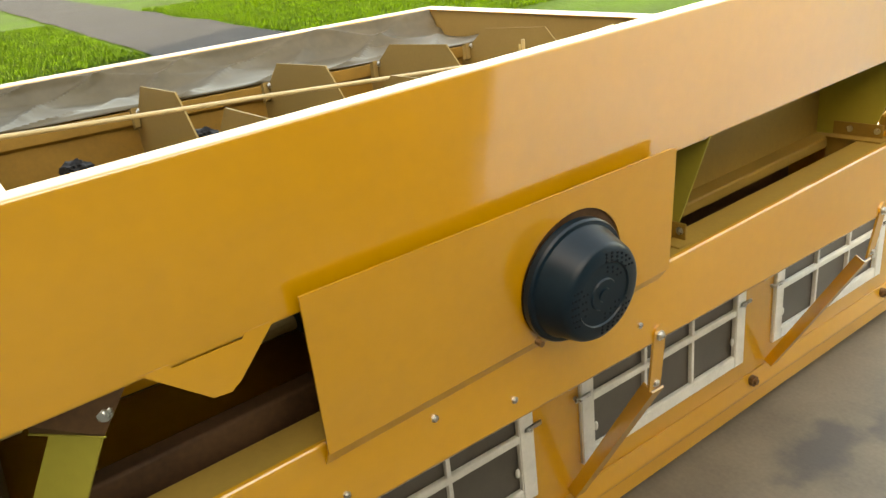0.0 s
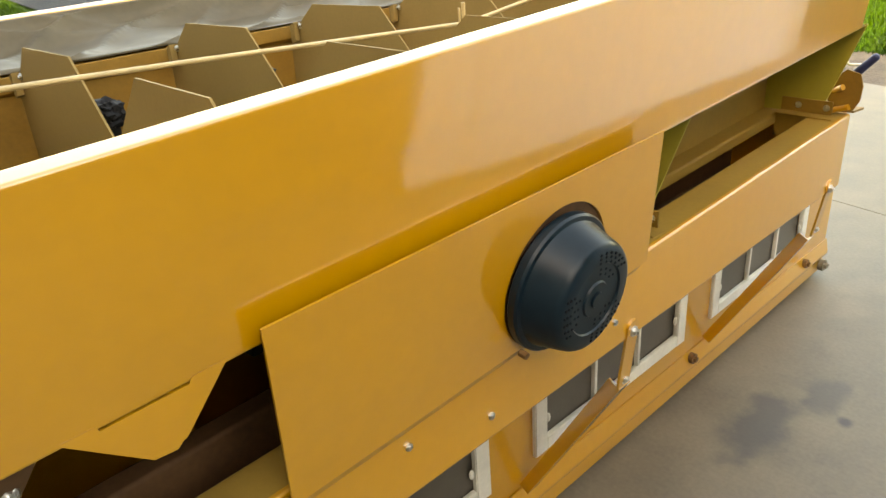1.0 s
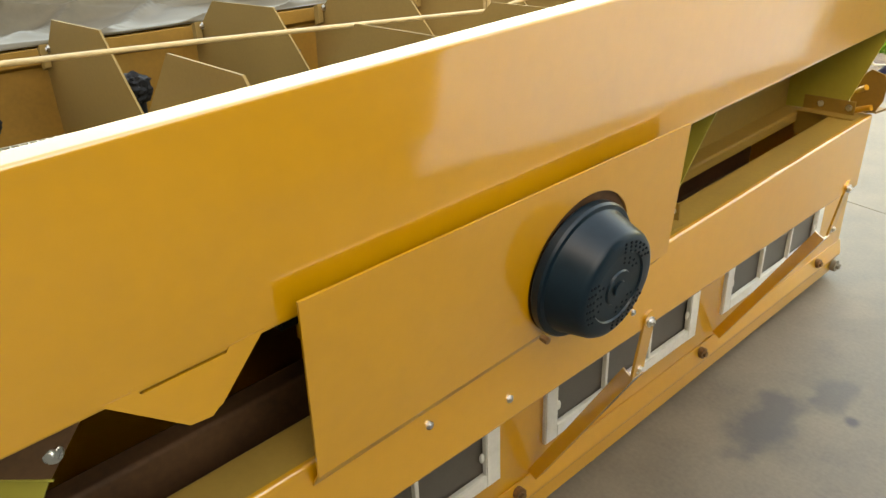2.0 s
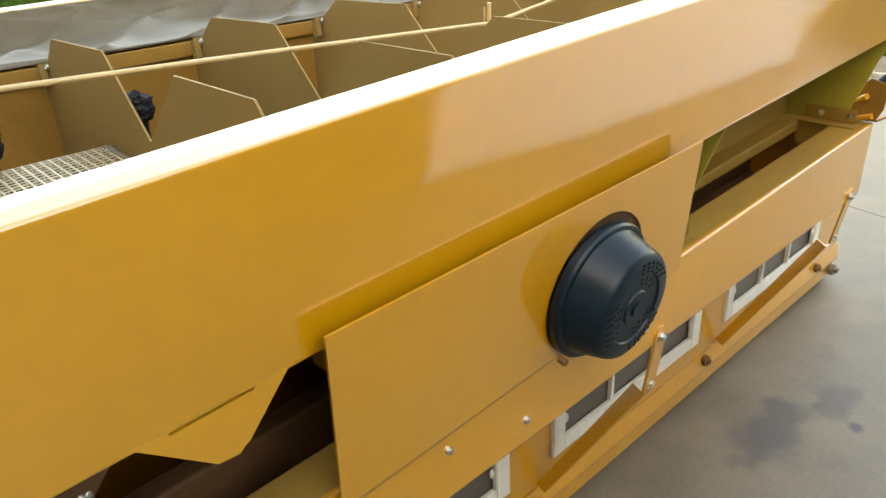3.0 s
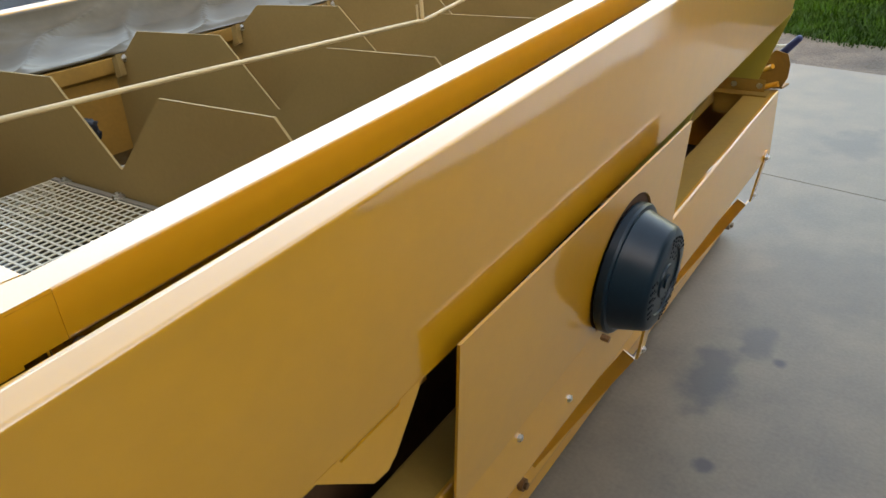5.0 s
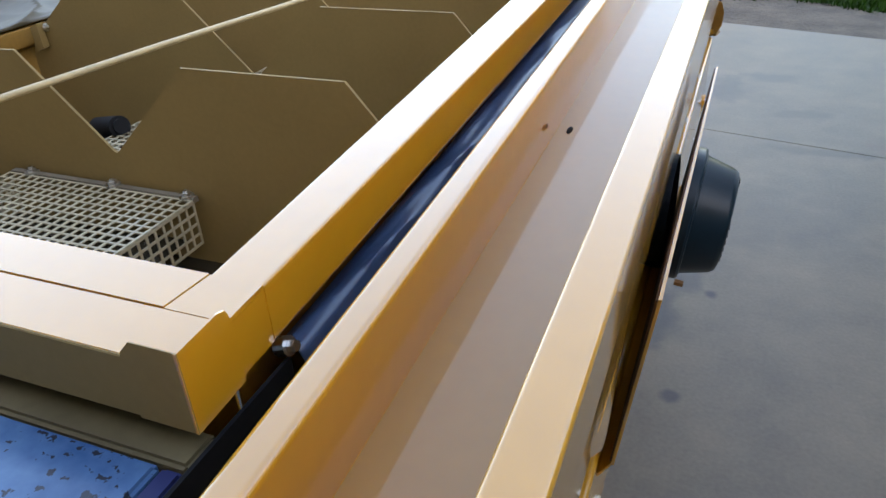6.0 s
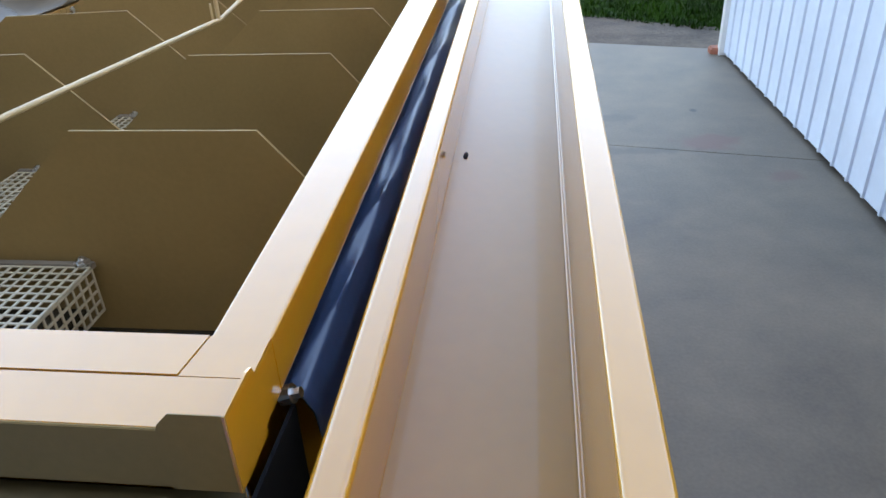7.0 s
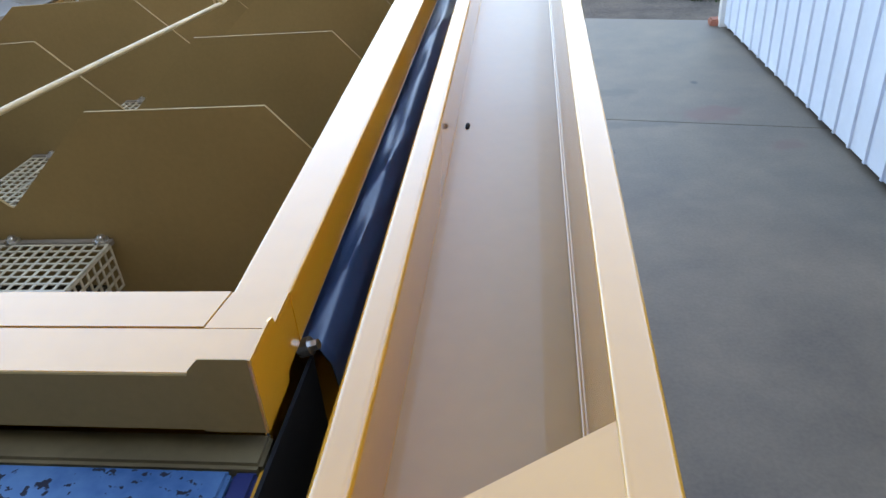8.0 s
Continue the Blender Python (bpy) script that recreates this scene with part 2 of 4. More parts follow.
def folded(bm, prof, y0, y1, th, rise=0.0, skew0=0.0, bend=0.006, steps=1, wave=None):
    """A folded sheet of steel: the profile of (x, z) runs along y, climbs by rise a metre; bends are rounded."""
    pts = [Vector(p) for p in prof]
    out = [pts[0]]
    for a, b, c in zip(pts, pts[1:], pts[2:]):
        u, v = (a - b), (c - b)
        d = min(bend, u.length * 0.45, v.length * 0.45)
        p, q = b + u.normalized() * d, b + v.normalized() * d
        out.append(b + u.normalized() * min(d * 1.3, u.length * 0.49))
        for k in range(5):
            s = k / 4
            out.append(p * (1 - s) ** 2 + b * 2 * s * (1 - s) + q * s * s)
        out.append(b + v.normalized() * min(d * 1.3, v.length * 0.49))
    out.append(pts[-1])
    norm = []
    for i in range(len(out)):
        t = (out[min(i + 1, len(out) - 1)] - out[max(i - 1, 0)]).normalized()
        norm.append(Vector((-t.y, t.x)))
    loop = out + [p - n * th for p, n in zip(out, norm)][::-1]
    rings = []
    for s in range(steps + 1):
        y = y0 + (y1 - y0) * s / steps
        ring = []
        for p in loop:
            dy = skew0 * p.x if s == 0 else 0
            dx = wave(p, y) if wave else 0
            ring.append(bm.verts.new((p.x + dx, y + dy, p.y + rise * (y + dy))))
        rings.append(ring)
    n = len(loop)
    for a, b in zip(rings, rings[1:]):
        for i in range(n):
            j = (i + 1) % n
            bm.faces.new((a[i], a[j], b[j], b[i]))
    half = n // 2
    for ring in (rings[0], rings[-1]):
        for i in range(half - 1):
            bm.faces.new((ring[i], ring[i + 1], ring[n - 2 - i], ring[n - 1 - i]))
    return bm


def bolt(parent, at, axis, r=0.008, label="zinc hexagon bolt with washer"):
    bm = bmesh.new()
    a, d = Vector(at), Vector(axis).normalized()
    rod(bm, a - d * 0.002, a + d * 0.002, r * 1.45, 16)
    rod(bm, a + d * 0.001, a + d * 0.001 + d * r * 0.75, r, 6)
    rod(bm, a + d * r * 0.6, a + d * r * 1.2, r * 0.5, 10)
    return part("bolt", bm, ZINC, parent, label)


# ---------------------------------------------------------------- ground
# The rise is chosen so lawn and drive fit the camera's view.
def height(x, y):
    w = max(0.0, -x - 4.0)
    far = 0.05 * w if w < 60 else 3.0
    h = far
    if y > 6.6:
        h += 0.03 * min(6, y - 6.6)
    if w > 0 or y > 6.6:
        h += 0.03 * noise.noise((x * 0.5, y * 0.5, 0)) * min(1, w + max(0, y - 6.6))
    return h


bm = bmesh.new()
xs = [-900, -300, -120] + [-60 + 1.0 * i for i in range(56)] + [-4, -2, 0, 1, 2, 4, 8, 15, 30, 80, 300, 900]
ys = [-900, -300, -80, -30, -15, -6, 0, 3] + [6.6 + 0.8 * i for i in range(30)] + [40, 60, 120, 300, 900]
grid = [[bm.verts.new((x, y, height(x, y) - 0.03)) for y in ys] for x in xs]
for i in range(len(xs) - 1):
    for j in range(len(ys) - 1):
        bm.faces.new((grid[i][j], grid[i + 1][j], grid[i + 1][j + 1], grid[i][j + 1]))
tagged(part("ground", bm, LAWN, None, smooth=True), "sunlit green lawn, sloped to fit the camera's view", "ground", kind="structure")

# concrete slab: two pours with a recessed joint between them
pave = thing("pavement", (0, 0, 0), "worn grey concrete slab with stains and one joint", "pavement", kind="structure")


def joint_y(x):
    return 3.62 - 0.20 * x


def edge_y(x):
    return 6.12 - 0.26 * x


bm = bmesh.new()
W, E_ = -4.2, 7.6
slab(bm, [(W, -7, 0), (E_, -7, 0), (E_, joint_y(E_) - 0.004, 0), (W, joint_y(W) - 0.004, 0)], (0, 0, -0.12))
part("slab", bm, CONCRETE, pave)
bm = bmesh.new()
slab(bm, [(W, joint_y(W) + 0.004, 0), (E_, joint_y(E_) + 0.004, 0), (E_, edge_y(E_), 0), (W, edge_y(W), 0)], (0, 0, -0.12))
part("slab", bm, CONCRETE, pave)
bm = bmesh.new()
slab(bm, [(W, joint_y(W) - 0.01, -0.012), (E_, joint_y(E_) - 0.01, -0.012), (E_, joint_y(E_) + 0.01, -0.012), (W, joint_y(W) + 0.01, -0.012)], (0, 0, -0.05))
part("joint_filler", bm, GAP, pave)


bm = bmesh.new()
ring0, ring1 = [], []
for i in range(60):
    x = -7 + 0.25 * i
    ring0.append(bm.verts.new((x, edge_y(x) + 0.002, -0.012)))
    yy = edge_y(x) + 1.0 + 0.22 * noise.noise((x * 0.9, 0.3, 0))
    ring1.append(bm.verts.new((x, yy, max(0.0, height(x, yy)) - 0.012)))
for i in range(59):
    bm.faces.new((ring0[i], ring0[i + 1], ring1[i + 1], ring1[i]))
tagged(part("dirt_strip", bm, DIRT), "bare brown dirt strip beside the concrete slab", "dirt", kind="structure")

bm = bmesh.new()
a, b = [], []
for i in range(110):
    x = -5.0 - 0.5 * i
    ya, yb = 3.55 + 0.15 * noise.noise((x * 0.4, 1, 0)), 6.45 + 0.2 * noise.noise((x * 0.4, 5, 0))
    a.append(bm.verts.new((x, ya, height(x, ya) + 0.012)))
    b.append(bm.verts.new((x, yb, height(x, yb) + 0.012)))
for i in range(109):
    bm.faces.new((a[i], a[i + 1], b[i + 1], b[i]))
tagged(part("road", bm, GRAVEL), "pale grey gravel drive between lawns", "road", kind="structure")


def grass(name, x0, x1, y0, y1, count, seed, tall):
    rnd = random.Random(seed)
    verts, faces = [], []
    for _ in range(count):
        x, y = rnd.uniform(x0, x1), rnd.uniform(y0, y1)
        if x < -4.5 and 3.4 < y < 6.6:
            continue
        if x > -6.9 and y < edge_y(x) + 0.9 + 0.3 * noise.noise((x * 0.9, 0.3, 0)):
            continue
        z = height(x, y) - 0.035
        for _ in range(3):
            h, a, w = tall * rnd.uniform(0.5, 1.2), rnd.uniform(0, 6.28), rnd.uniform(0.006, 0.014)
            lean = tall * rnd.uniform(0.2, 0.9)
            c, s = math.cos(a), math.sin(a)
            k = len(verts)
            px, py = x + rnd.uniform(-0.03, 0.03), y + rnd.uniform(-0.03, 0.03)
            verts += [(px - s * w, py + c * w, z), (px + s * w, py - c * w, z), (px + c * lean, py + s * lean, z + h)]
            faces.append((k, k + 1, k + 2))
    me = bpy.data.meshes.new(name)
    me.from_pydata(verts, [], faces)
    me.materials.append(GRASS)
    return tagged(new(name, me), "short uneven lawn grass", "grass", kind="stuff")


grass("lawn_grass", -3.5, 2.6, 5.6, 14, 30000, 11, 0.07)
grass("lawn_grass", -24, -11.5, -1, 3.6, 26000, 12, 0.10)
grass("lawn_grass", -26, -11.5, 6.4, 12, 26000, 13, 0.10)


# ---------------------------------------------------------------- shed
shed = thing("shed", (1.6, 1.8, 0), "white ribbed steel shed, its unseen near end wall darkened", "shed")
P0, P1 = Vector((1.615, 1.78, 0)), Vector((1.497, 5.52, 0))
run = (P1 - P0).normalized()
outw = Vector((-run.y, run.x, 0))
if outw.x > 0:
    outw = -outw
LENGTH, TOP = (P1 - P0).length, 2.30
# Edge of the unseen roof, set to let enough sky light reach the launder.
ROOF_X = 1.42


def cladding(name, s0, s1, z0, z1):
    """Trapezoid-ribbed steel sheet along the shed's face."""
    bm = bmesh.new()
    pitch, prof, s = 0.2, [], s0
    while s < s1 - 1e-6:
        for ds, d in ((0, 0), (0.172, 0), (0.175, 0.014), (0.192, 0.014)):
            if s + ds < s1:
                prof.append((s + ds, d))
        s += pitch
    prof.append((s1, 0))
    lo = [bm.verts.new(P0 + run * s + outw * d + Vector((0, 0, z0))) for s, d in prof]
    hi = [bm.verts.new(P0 + run * s + outw * d + Vector((0, 0, z1))) for s, d in prof]
    for i in range(len(prof) - 1):
        bm.faces.new((lo[i], lo[i + 1], hi[i + 1], hi[i]))
    lo2 = [bm.verts.new(v.co - outw * 0.06) for v in (lo[0], lo[-1], hi[-1], hi[0])]
    bm.faces.new(lo2)
    bm.faces.new((lo[0], hi[0], lo2[3], lo2[0]))
    bm.faces.new((lo[-1], lo2[1], lo2[2], hi[-1]))
    part(name, bm, CLAD, shed)


cladding("wall_sheet", 0.0, LENGTH, 0.03, TOP)
bm = bmesh.new()
c = P1 + outw * 0.005
slab(bm, [c + outw * 0.03, c + outw * 0.03 + run * 0.07, c - outw * 0.12 + run * 0.07, c - outw * 0.12], (0, 0, TOP))
part("corner_post", bm, WIRE, shed, "white painted corner flashing")
far, near = P1 - outw * 5.5, P0 - outw * 5.5
# Unseen near end wall is coloured dark to darken the launder's reflection.
for name, a, b in (("end_wall", P1, far), ("end_wall", P0, near)):
    bm = bmesh.new()
    a = a - outw * 0.07
    slab(bm, [a, b, b - run * 0.05, a - run * 0.05], (0, 0, TOP))
    part(name, bm, CLAD if a.y > 3 else INSIDE, shed)
bm = bmesh.new()
slab(bm, [near, far, far - outw * 0.05, near - outw * 0.05], (0, 0, TOP))
part("back_wall", bm, CLAD, shed)
bm = bmesh.new()
up = Vector((0, 0, TOP + 0.002))
q0, q1 = P0 - run * 1.15, P1 + run * 0.5
slab(bm, [Vector((ROOF_X, q0.y, up.z)), Vector((ROOF_X, q1.y, up.z)), q1 - outw * 5.5 + up, q0 - outw * 5.5 + up], (0, 0, 0.07))
part("roof", bm, INSIDE, shed, "dark lined roof, unseen, its edge set by the sky it blocks")

# unseen house behind the machine, placed by the lawn's shadow edge, that shades it
house = thing("house", (0, -6, 0), "plain rendered house wall with eaves shading the yard", "house")
HX0, HX1, HYN, HH = -10.2, 13.0, -3.0, 5.2
part("wall", slab(bmesh.new(), [(HX0, HYN, 0), (HX1, HYN, 0), (HX1, HYN - 6, 0), (HX0 + 4.6, HYN - 6, 0)], (0, 0, HH)), INSIDE, house)
part("roof", slab(bmesh.new(), [(HX0 - 0.01, HYN + 0.3, HH + 0.001), (HX1, HYN + 0.3, HH + 0.001), (HX1, HYN - 6.2, HH + 0.001), (HX0 + 4.7, HYN - 6.2, HH + 0.001)], (0, 0, 0.15)), TIMBER, house)
# Unseen wing added to cut low eastern sky from the launder's hollow.
part("sky_block_wing", box(bmesh.new(), 5.6, 9.0, HYN + 0.31, 1.70, 0.0, 2.6), INSIDE, house)

bm = bmesh.new()
box(bm, 1.40, 1.52, 5.56, 5.68, -0.05, 0.05, 0.012)
tagged(part("paver", bm, BRICK), "broken red brick lying beside the shed corner", "brick")

# ---------------------------------------------------------------- far things
rnd = random.Random(5)
for k, (x, y, ln, ang, z) in enumerate([(-0.85, 9.35, 1.6, -0.1, 0.10), (-0.8, 9.6, 1.5, -0.15, 0.10), (-0.8, 9.48, 1.5, -0.12, 0.29)]):
    bm = bmesh.new()
    d = Vector((math.cos(ang), math.sin(ang), 0)) * ln / 2
    rod(bm, Vector((x, y, z + height(x, y))) - d, Vector((x, y, z + height(x, y))) + d, 0.125, 14, 0.11)
    for v in bm.verts:
        v.co += Vector((0, 1, 1)) * 0.02 * noise.noise(v.co * 3)
    tagged(part("log", bm, TIMBER), "dark weathered log lying on the grass", "log", "stacked logs")


def tree(x, y, tall, spread, seed, name="tree", label="dense dark green tree with a leafy crown"):
    rnd = random.Random(seed)
    z = height(x, y) - 0.05
    t = thing(name, (x, y, z), label, name)
    bm = bmesh.new()
    top = Vector((x, y, z + tall * 0.55))
    rod(bm, (x, y, z), top, tall * 0.035, 10, tall * 0.018)
    tips = []
    for i in range(9):
        a = i * 2.4 + rnd.uniform(-0.3, 0.3)
        s = top.lerp(Vector((x, y, z)), rnd.uniform(0.0, 0.5))
        e = s + Vector((math.cos(a) * spread * 0.6, math.sin(a) * spread * 0.6, tall * rnd.uniform(0.1, 0.35)))
        rod(bm, s, e, tall * 0.014, 7, tall * 0.005)
        tips.append(e)
    part("trunk", bm, BARK, t)
    verts, faces = [], []
    centres = tips + [top + Vector((0, 0, tall * 0.25))]
    clumps = []
    for c in centres:
        for _ in range(5):
            clumps.append((c + Vector([rnd.gauss(0, spread * 0.28) for _ in range(3)]), spread * rnd.uniform(0.14, 0.3)))
    for c, r in clumps:
        for _ in range(70):
            p = c + Vector([rnd.gauss(0, r * 0.6) for _ in range(3)])
            if p.z < z + 0.1:
                continue
            s = rnd.uniform(0.05, 0.11) * max(1, tall / 6)
            u = Vector([rnd.uniform(-1, 1) for _ in range(3)]).normalized() * s
            w = u.orthogonal().normalized() * s * 0.6
            k = len(verts)
            verts += [p - u, p + w, p + u, p - w]
            faces.append((k, k + 1, k + 2, k + 3))
    me = bpy.data.meshes.new("crown")
    me.from_pydata([Vector(v) - Vector((x, y, z)) for v in verts], [], faces)
    me.materials.append(LEAF)
    c = new("crown", me)
    c.parent = t


for i, (x, y, tall, sp) in enumerate([(-24, 19, 8, 3.2), (-30, 24, 9, 3.5), (-17, 26, 8, 3.3), (-9, 30, 9, 3.6), (-2, 33, 8, 3.4), (6, 31, 9, 3.5),
                                      (-40, 14, 10, 4), (-52, 2, 10, 4), (-46, -9, 9, 4)]):
    tree(x, y, tall, sp, 40 + i)
for i, (x, y) in enumerate([(-21.5, 13.5), (-19.5, 14.6), (-23.5, 14.0)]):
    tree(x, y, 1.9, 1.1, 70 + i, "bush", "low dark green garden bush in the shade")


# ---------------------------------------------------------------- side launder (the long open trough)
RISE = 0.043
Y0, Y1 = -0.66, 1.735
launder = thing("launder", (-0.1, 0.5, 1.2), "long glossy yellow steel launder trough, open along its top", "trough")


def zt(y):
    return 1.441 + RISE * y


def zb(y):
    return 1.191 + RISE * y


def bt(y):
    return 0.953 + 0.034 * y


def dents(p, y):
    """Slow waves of hand-folded sheet."""
    k = max(0.0, min(1.0, (p.y - 1.19) / 0.1)) * max(0.0, min(1.0, (1.44 - p.y) / 0.08))
    return k * (0.0016 * noise.noise((y * 2.1, p.y * 5, 0.5)) + 0.0003 * noise.noise((y * 11, p.y * 4, 2.0)) + 0.00016 * noise.noise((y * 34, p.y * 7, 5.0)))


bm = bmesh.new()
folded(bm, [(-0.034, 1.188), (-0.0385, 1.4475), (-0.008, 1.4430), (-0.015, 1.345), (-0.030, 1.192)], Y0, Y1, 0.003, RISE, bend=0.004, steps=320, wave=dents)
outer = part("outer_panel", bm, PAINT, launder, smooth=True)
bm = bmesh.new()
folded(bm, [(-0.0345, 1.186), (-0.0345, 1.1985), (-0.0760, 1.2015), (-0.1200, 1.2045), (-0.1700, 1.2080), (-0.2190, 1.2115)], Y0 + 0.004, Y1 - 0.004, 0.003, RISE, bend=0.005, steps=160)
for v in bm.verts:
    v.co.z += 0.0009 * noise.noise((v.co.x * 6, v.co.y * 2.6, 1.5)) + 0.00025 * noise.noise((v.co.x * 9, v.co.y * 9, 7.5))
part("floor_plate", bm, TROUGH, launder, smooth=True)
bm = bmesh.new()
folded(bm, [(-0.222, 1.190), (-0.217, 1.3225), (-0.2440, 1.3225), (-0.2470, 1.295)], Y0, Y1, 0.003, RISE, bend=0.004, steps=20)
part("inner_panel", bm, PAINT, launder, smooth=True)
# weld beads along both edges of the floor
for x, z in ((-0.0355, 1.2000), (-0.2195, 1.2130)):
    bm = bmesh.new()
    rod(bm, (x, Y0 + 0.01, z + RISE * Y0), (x, Y1 - 0.01, z + RISE * Y1), 0.0024, 10)
    part("weld_bead", bm, PAINT, launder, smooth=True)
# slanted end plate with its flange
bm = bmesh.new()
slab(bm, [(-0.037, -0.494, zt(-0.5) + 0.004), (-0.215, -0.600, zt(-0.6) - 0.010), (-0.215, -0.658, zt(-0.65) - 0.010), (-0.037, -0.64, zt(-0.6) + 0.004)], (0, 0, -0.003))
slab(bm, [(-0.037, -0.495, zt(-0.5)), (-0.215, -0.601, zt(-0.6) - 0.014), (-0.215, -0.601, 1.187), (-0.041, -0.500, 1.19)], (0, -0.003, 0))
part("end_plate", bm, PAINT, launder)
bm = bmesh.new()
bmesh.ops.create_icosphere(bm, subdivisions=2, radius=0.0065, matrix=Matrix.Translation((-0.198, 0.424, 1.2125 + RISE * 0.424)) @ Matrix.Diagonal((0.7, 2.3, 0.6, 1)))
tagged(part("seed_speck", bm, BLACK, None, smooth=True), "small black speck of dirt on the trough floor", "speck")
# drop flap under the panel, with a slit along its fold
bm = bmesh.new()
slab(bm, [(-0.0305, y, z) for y, z in ((-0.205, zb(-0.205)), (-0.170, zb(-0.17) - 0.0005), (-0.166, zb(-0.166) - 0.0075), (-0.074, zb(-0.074) - 0.0075), (-0.070, zb(-0.07) - 0.0005),
          (-0.028, zb(-0.028)), (-0.089, 1.122), (-0.094, 1.120), (-0.102, 1.113), (-0.127, 1.115))], (-0.003, 0, 0))
part("flap", bm, PAINT, launder, "folded trapezoid flap")


def gusset(y, flip=1):
    """Bracket plate between the beam and the launder, with bolted flanges."""
    g = part("gusset", slab(bmesh.new(), [(-0.274, y, bt(y) + 0.002), (-0.115, y, bt(y) + 0.002), (-0.105, y, bt(y) + 0.045), (-0.035, y, zb(y) - 0.006), (-0.274, y, zb(y) - 0.006)], (0, 0.004, 0)), OLIVE, launder, "olive yellow gusset plate")
    b0 = bt(y)
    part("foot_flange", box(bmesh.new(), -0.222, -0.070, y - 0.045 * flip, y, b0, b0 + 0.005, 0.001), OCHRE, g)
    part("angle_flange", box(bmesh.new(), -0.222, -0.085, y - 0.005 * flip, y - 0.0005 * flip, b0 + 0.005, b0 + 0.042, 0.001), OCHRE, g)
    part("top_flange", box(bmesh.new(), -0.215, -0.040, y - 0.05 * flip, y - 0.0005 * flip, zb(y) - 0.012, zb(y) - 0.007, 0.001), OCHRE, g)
    for x in (-0.175, -0.10):
        bolt(g, (x, y - 0.005 * flip, bt(y) + 0.024), (0, -flip, 0), 0.006)
    bolt(g, (-0.075, y - 0.026 * flip, zb(y) - 0.012), (0, 0, -1), 0.009)


for y in (0.925, 1.790):
    gusset(y)
# near gusset, its corners placed to fit the camera's view
g = part("gusset", slab(bmesh.new(), [(-0.040, -0.222, 1.176), (-0.068, -0.260, 1.104), (-0.111, -0.320, 0.958), (-0.152, -0.382, 0.958), (-0.102, -0.314, 1.115)], (-0.003, 0.003, 0)), OLIVE, launder, "olive yellow gusset plate")
part("top_flange", slab(bmesh.new(), [(-0.036, -0.330, 1.172), (-0.036, -0.222, 1.175), (-0.064, -0.258, 1.106), (-0.112, -0.332, 1.124)], (-0.002, 0, 0.004)), SHADE_BROWN, g, "dark brown flange under the launder")
part("flange_edge", rod(bmesh.new(), (-0.062, -0.257, 1.105), (-0.111, -0.333, 1.123), 0.0016, 8), OLIVE, g)
bolt(g, (-0.050, -0.252, 1.144), (1, -0.6, 0.3), 0.0075)

# ---------------------------------------------------------------- lower beam with its slot
beam = thing("beam", (-0.2, 0.5, 0.8), "yellow steel box beam with a long slot in its top, under the launder", "beam")
BY0, BY1 = -0.70, 1.830


bm = bmesh.new()
folded(bm, [(-0.37, 0.800), (-0.068, 0.800), (-0.055, 0.813), (-0.055, 0.951), (-0.062, 0.951)], BY0, BY1, 0.003, 0.0, bend=0.003)
for v in bm.verts:
    if v.co.z > 0.88:
        v.co.z += 0.002 + 0.034 * v.co.y
part("front_plate", bm, PAINT, beam, smooth=True)
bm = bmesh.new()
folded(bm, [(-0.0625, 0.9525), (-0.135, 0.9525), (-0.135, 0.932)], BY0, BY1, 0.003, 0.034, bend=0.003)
part("top_lip", bm, OCHRE, beam, "lip beside the slot, toned ochre for its shade", smooth=True)
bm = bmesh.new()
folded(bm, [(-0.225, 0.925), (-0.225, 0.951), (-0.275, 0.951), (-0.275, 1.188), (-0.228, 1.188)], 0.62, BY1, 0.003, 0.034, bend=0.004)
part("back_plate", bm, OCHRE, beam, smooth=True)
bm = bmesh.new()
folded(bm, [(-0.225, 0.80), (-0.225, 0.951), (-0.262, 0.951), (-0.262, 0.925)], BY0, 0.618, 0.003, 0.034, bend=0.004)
part("back_lip", bm, SHADE_BROWN, beam, smooth=True)
# Walls added to close the hollow and keep light out of it.
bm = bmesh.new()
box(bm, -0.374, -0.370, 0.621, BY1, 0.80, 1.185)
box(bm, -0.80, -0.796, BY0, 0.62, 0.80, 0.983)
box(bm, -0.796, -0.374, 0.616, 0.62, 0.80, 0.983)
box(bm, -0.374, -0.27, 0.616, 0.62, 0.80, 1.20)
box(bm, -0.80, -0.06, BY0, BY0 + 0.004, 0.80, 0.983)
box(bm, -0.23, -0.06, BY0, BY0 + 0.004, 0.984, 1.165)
part("hollow_blocker", bm, SHADE_BROWN, beam)
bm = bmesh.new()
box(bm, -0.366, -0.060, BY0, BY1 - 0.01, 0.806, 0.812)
part("slot_floor", bm, SHADE_BROWN, beam)
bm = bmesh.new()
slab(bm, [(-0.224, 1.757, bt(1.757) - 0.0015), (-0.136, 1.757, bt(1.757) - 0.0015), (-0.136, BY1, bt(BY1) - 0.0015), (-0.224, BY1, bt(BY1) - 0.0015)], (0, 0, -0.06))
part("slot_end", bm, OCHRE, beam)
bm = bmesh.new()
box(bm, -0.369, -0.058, BY1 - 0.006, BY1 - 0.002, 0.803, 0.990)
box(bm, -0.369, -0.279, BY1 - 0.006, BY1 - 0.002, 0.991, 1.185)
part("end_cap", bm, PAINT, beam)
for y, z in ((0.034, 0.849), (0.212, 0.903), (0.385, 0.856), (0.729, 0.871)):
    bolt(beam, (-0.0545, y, z), (1, 0, 0), 0.007)
# pipe and hose stubs seen in the shade behind the flap
bm = bmesh.new()
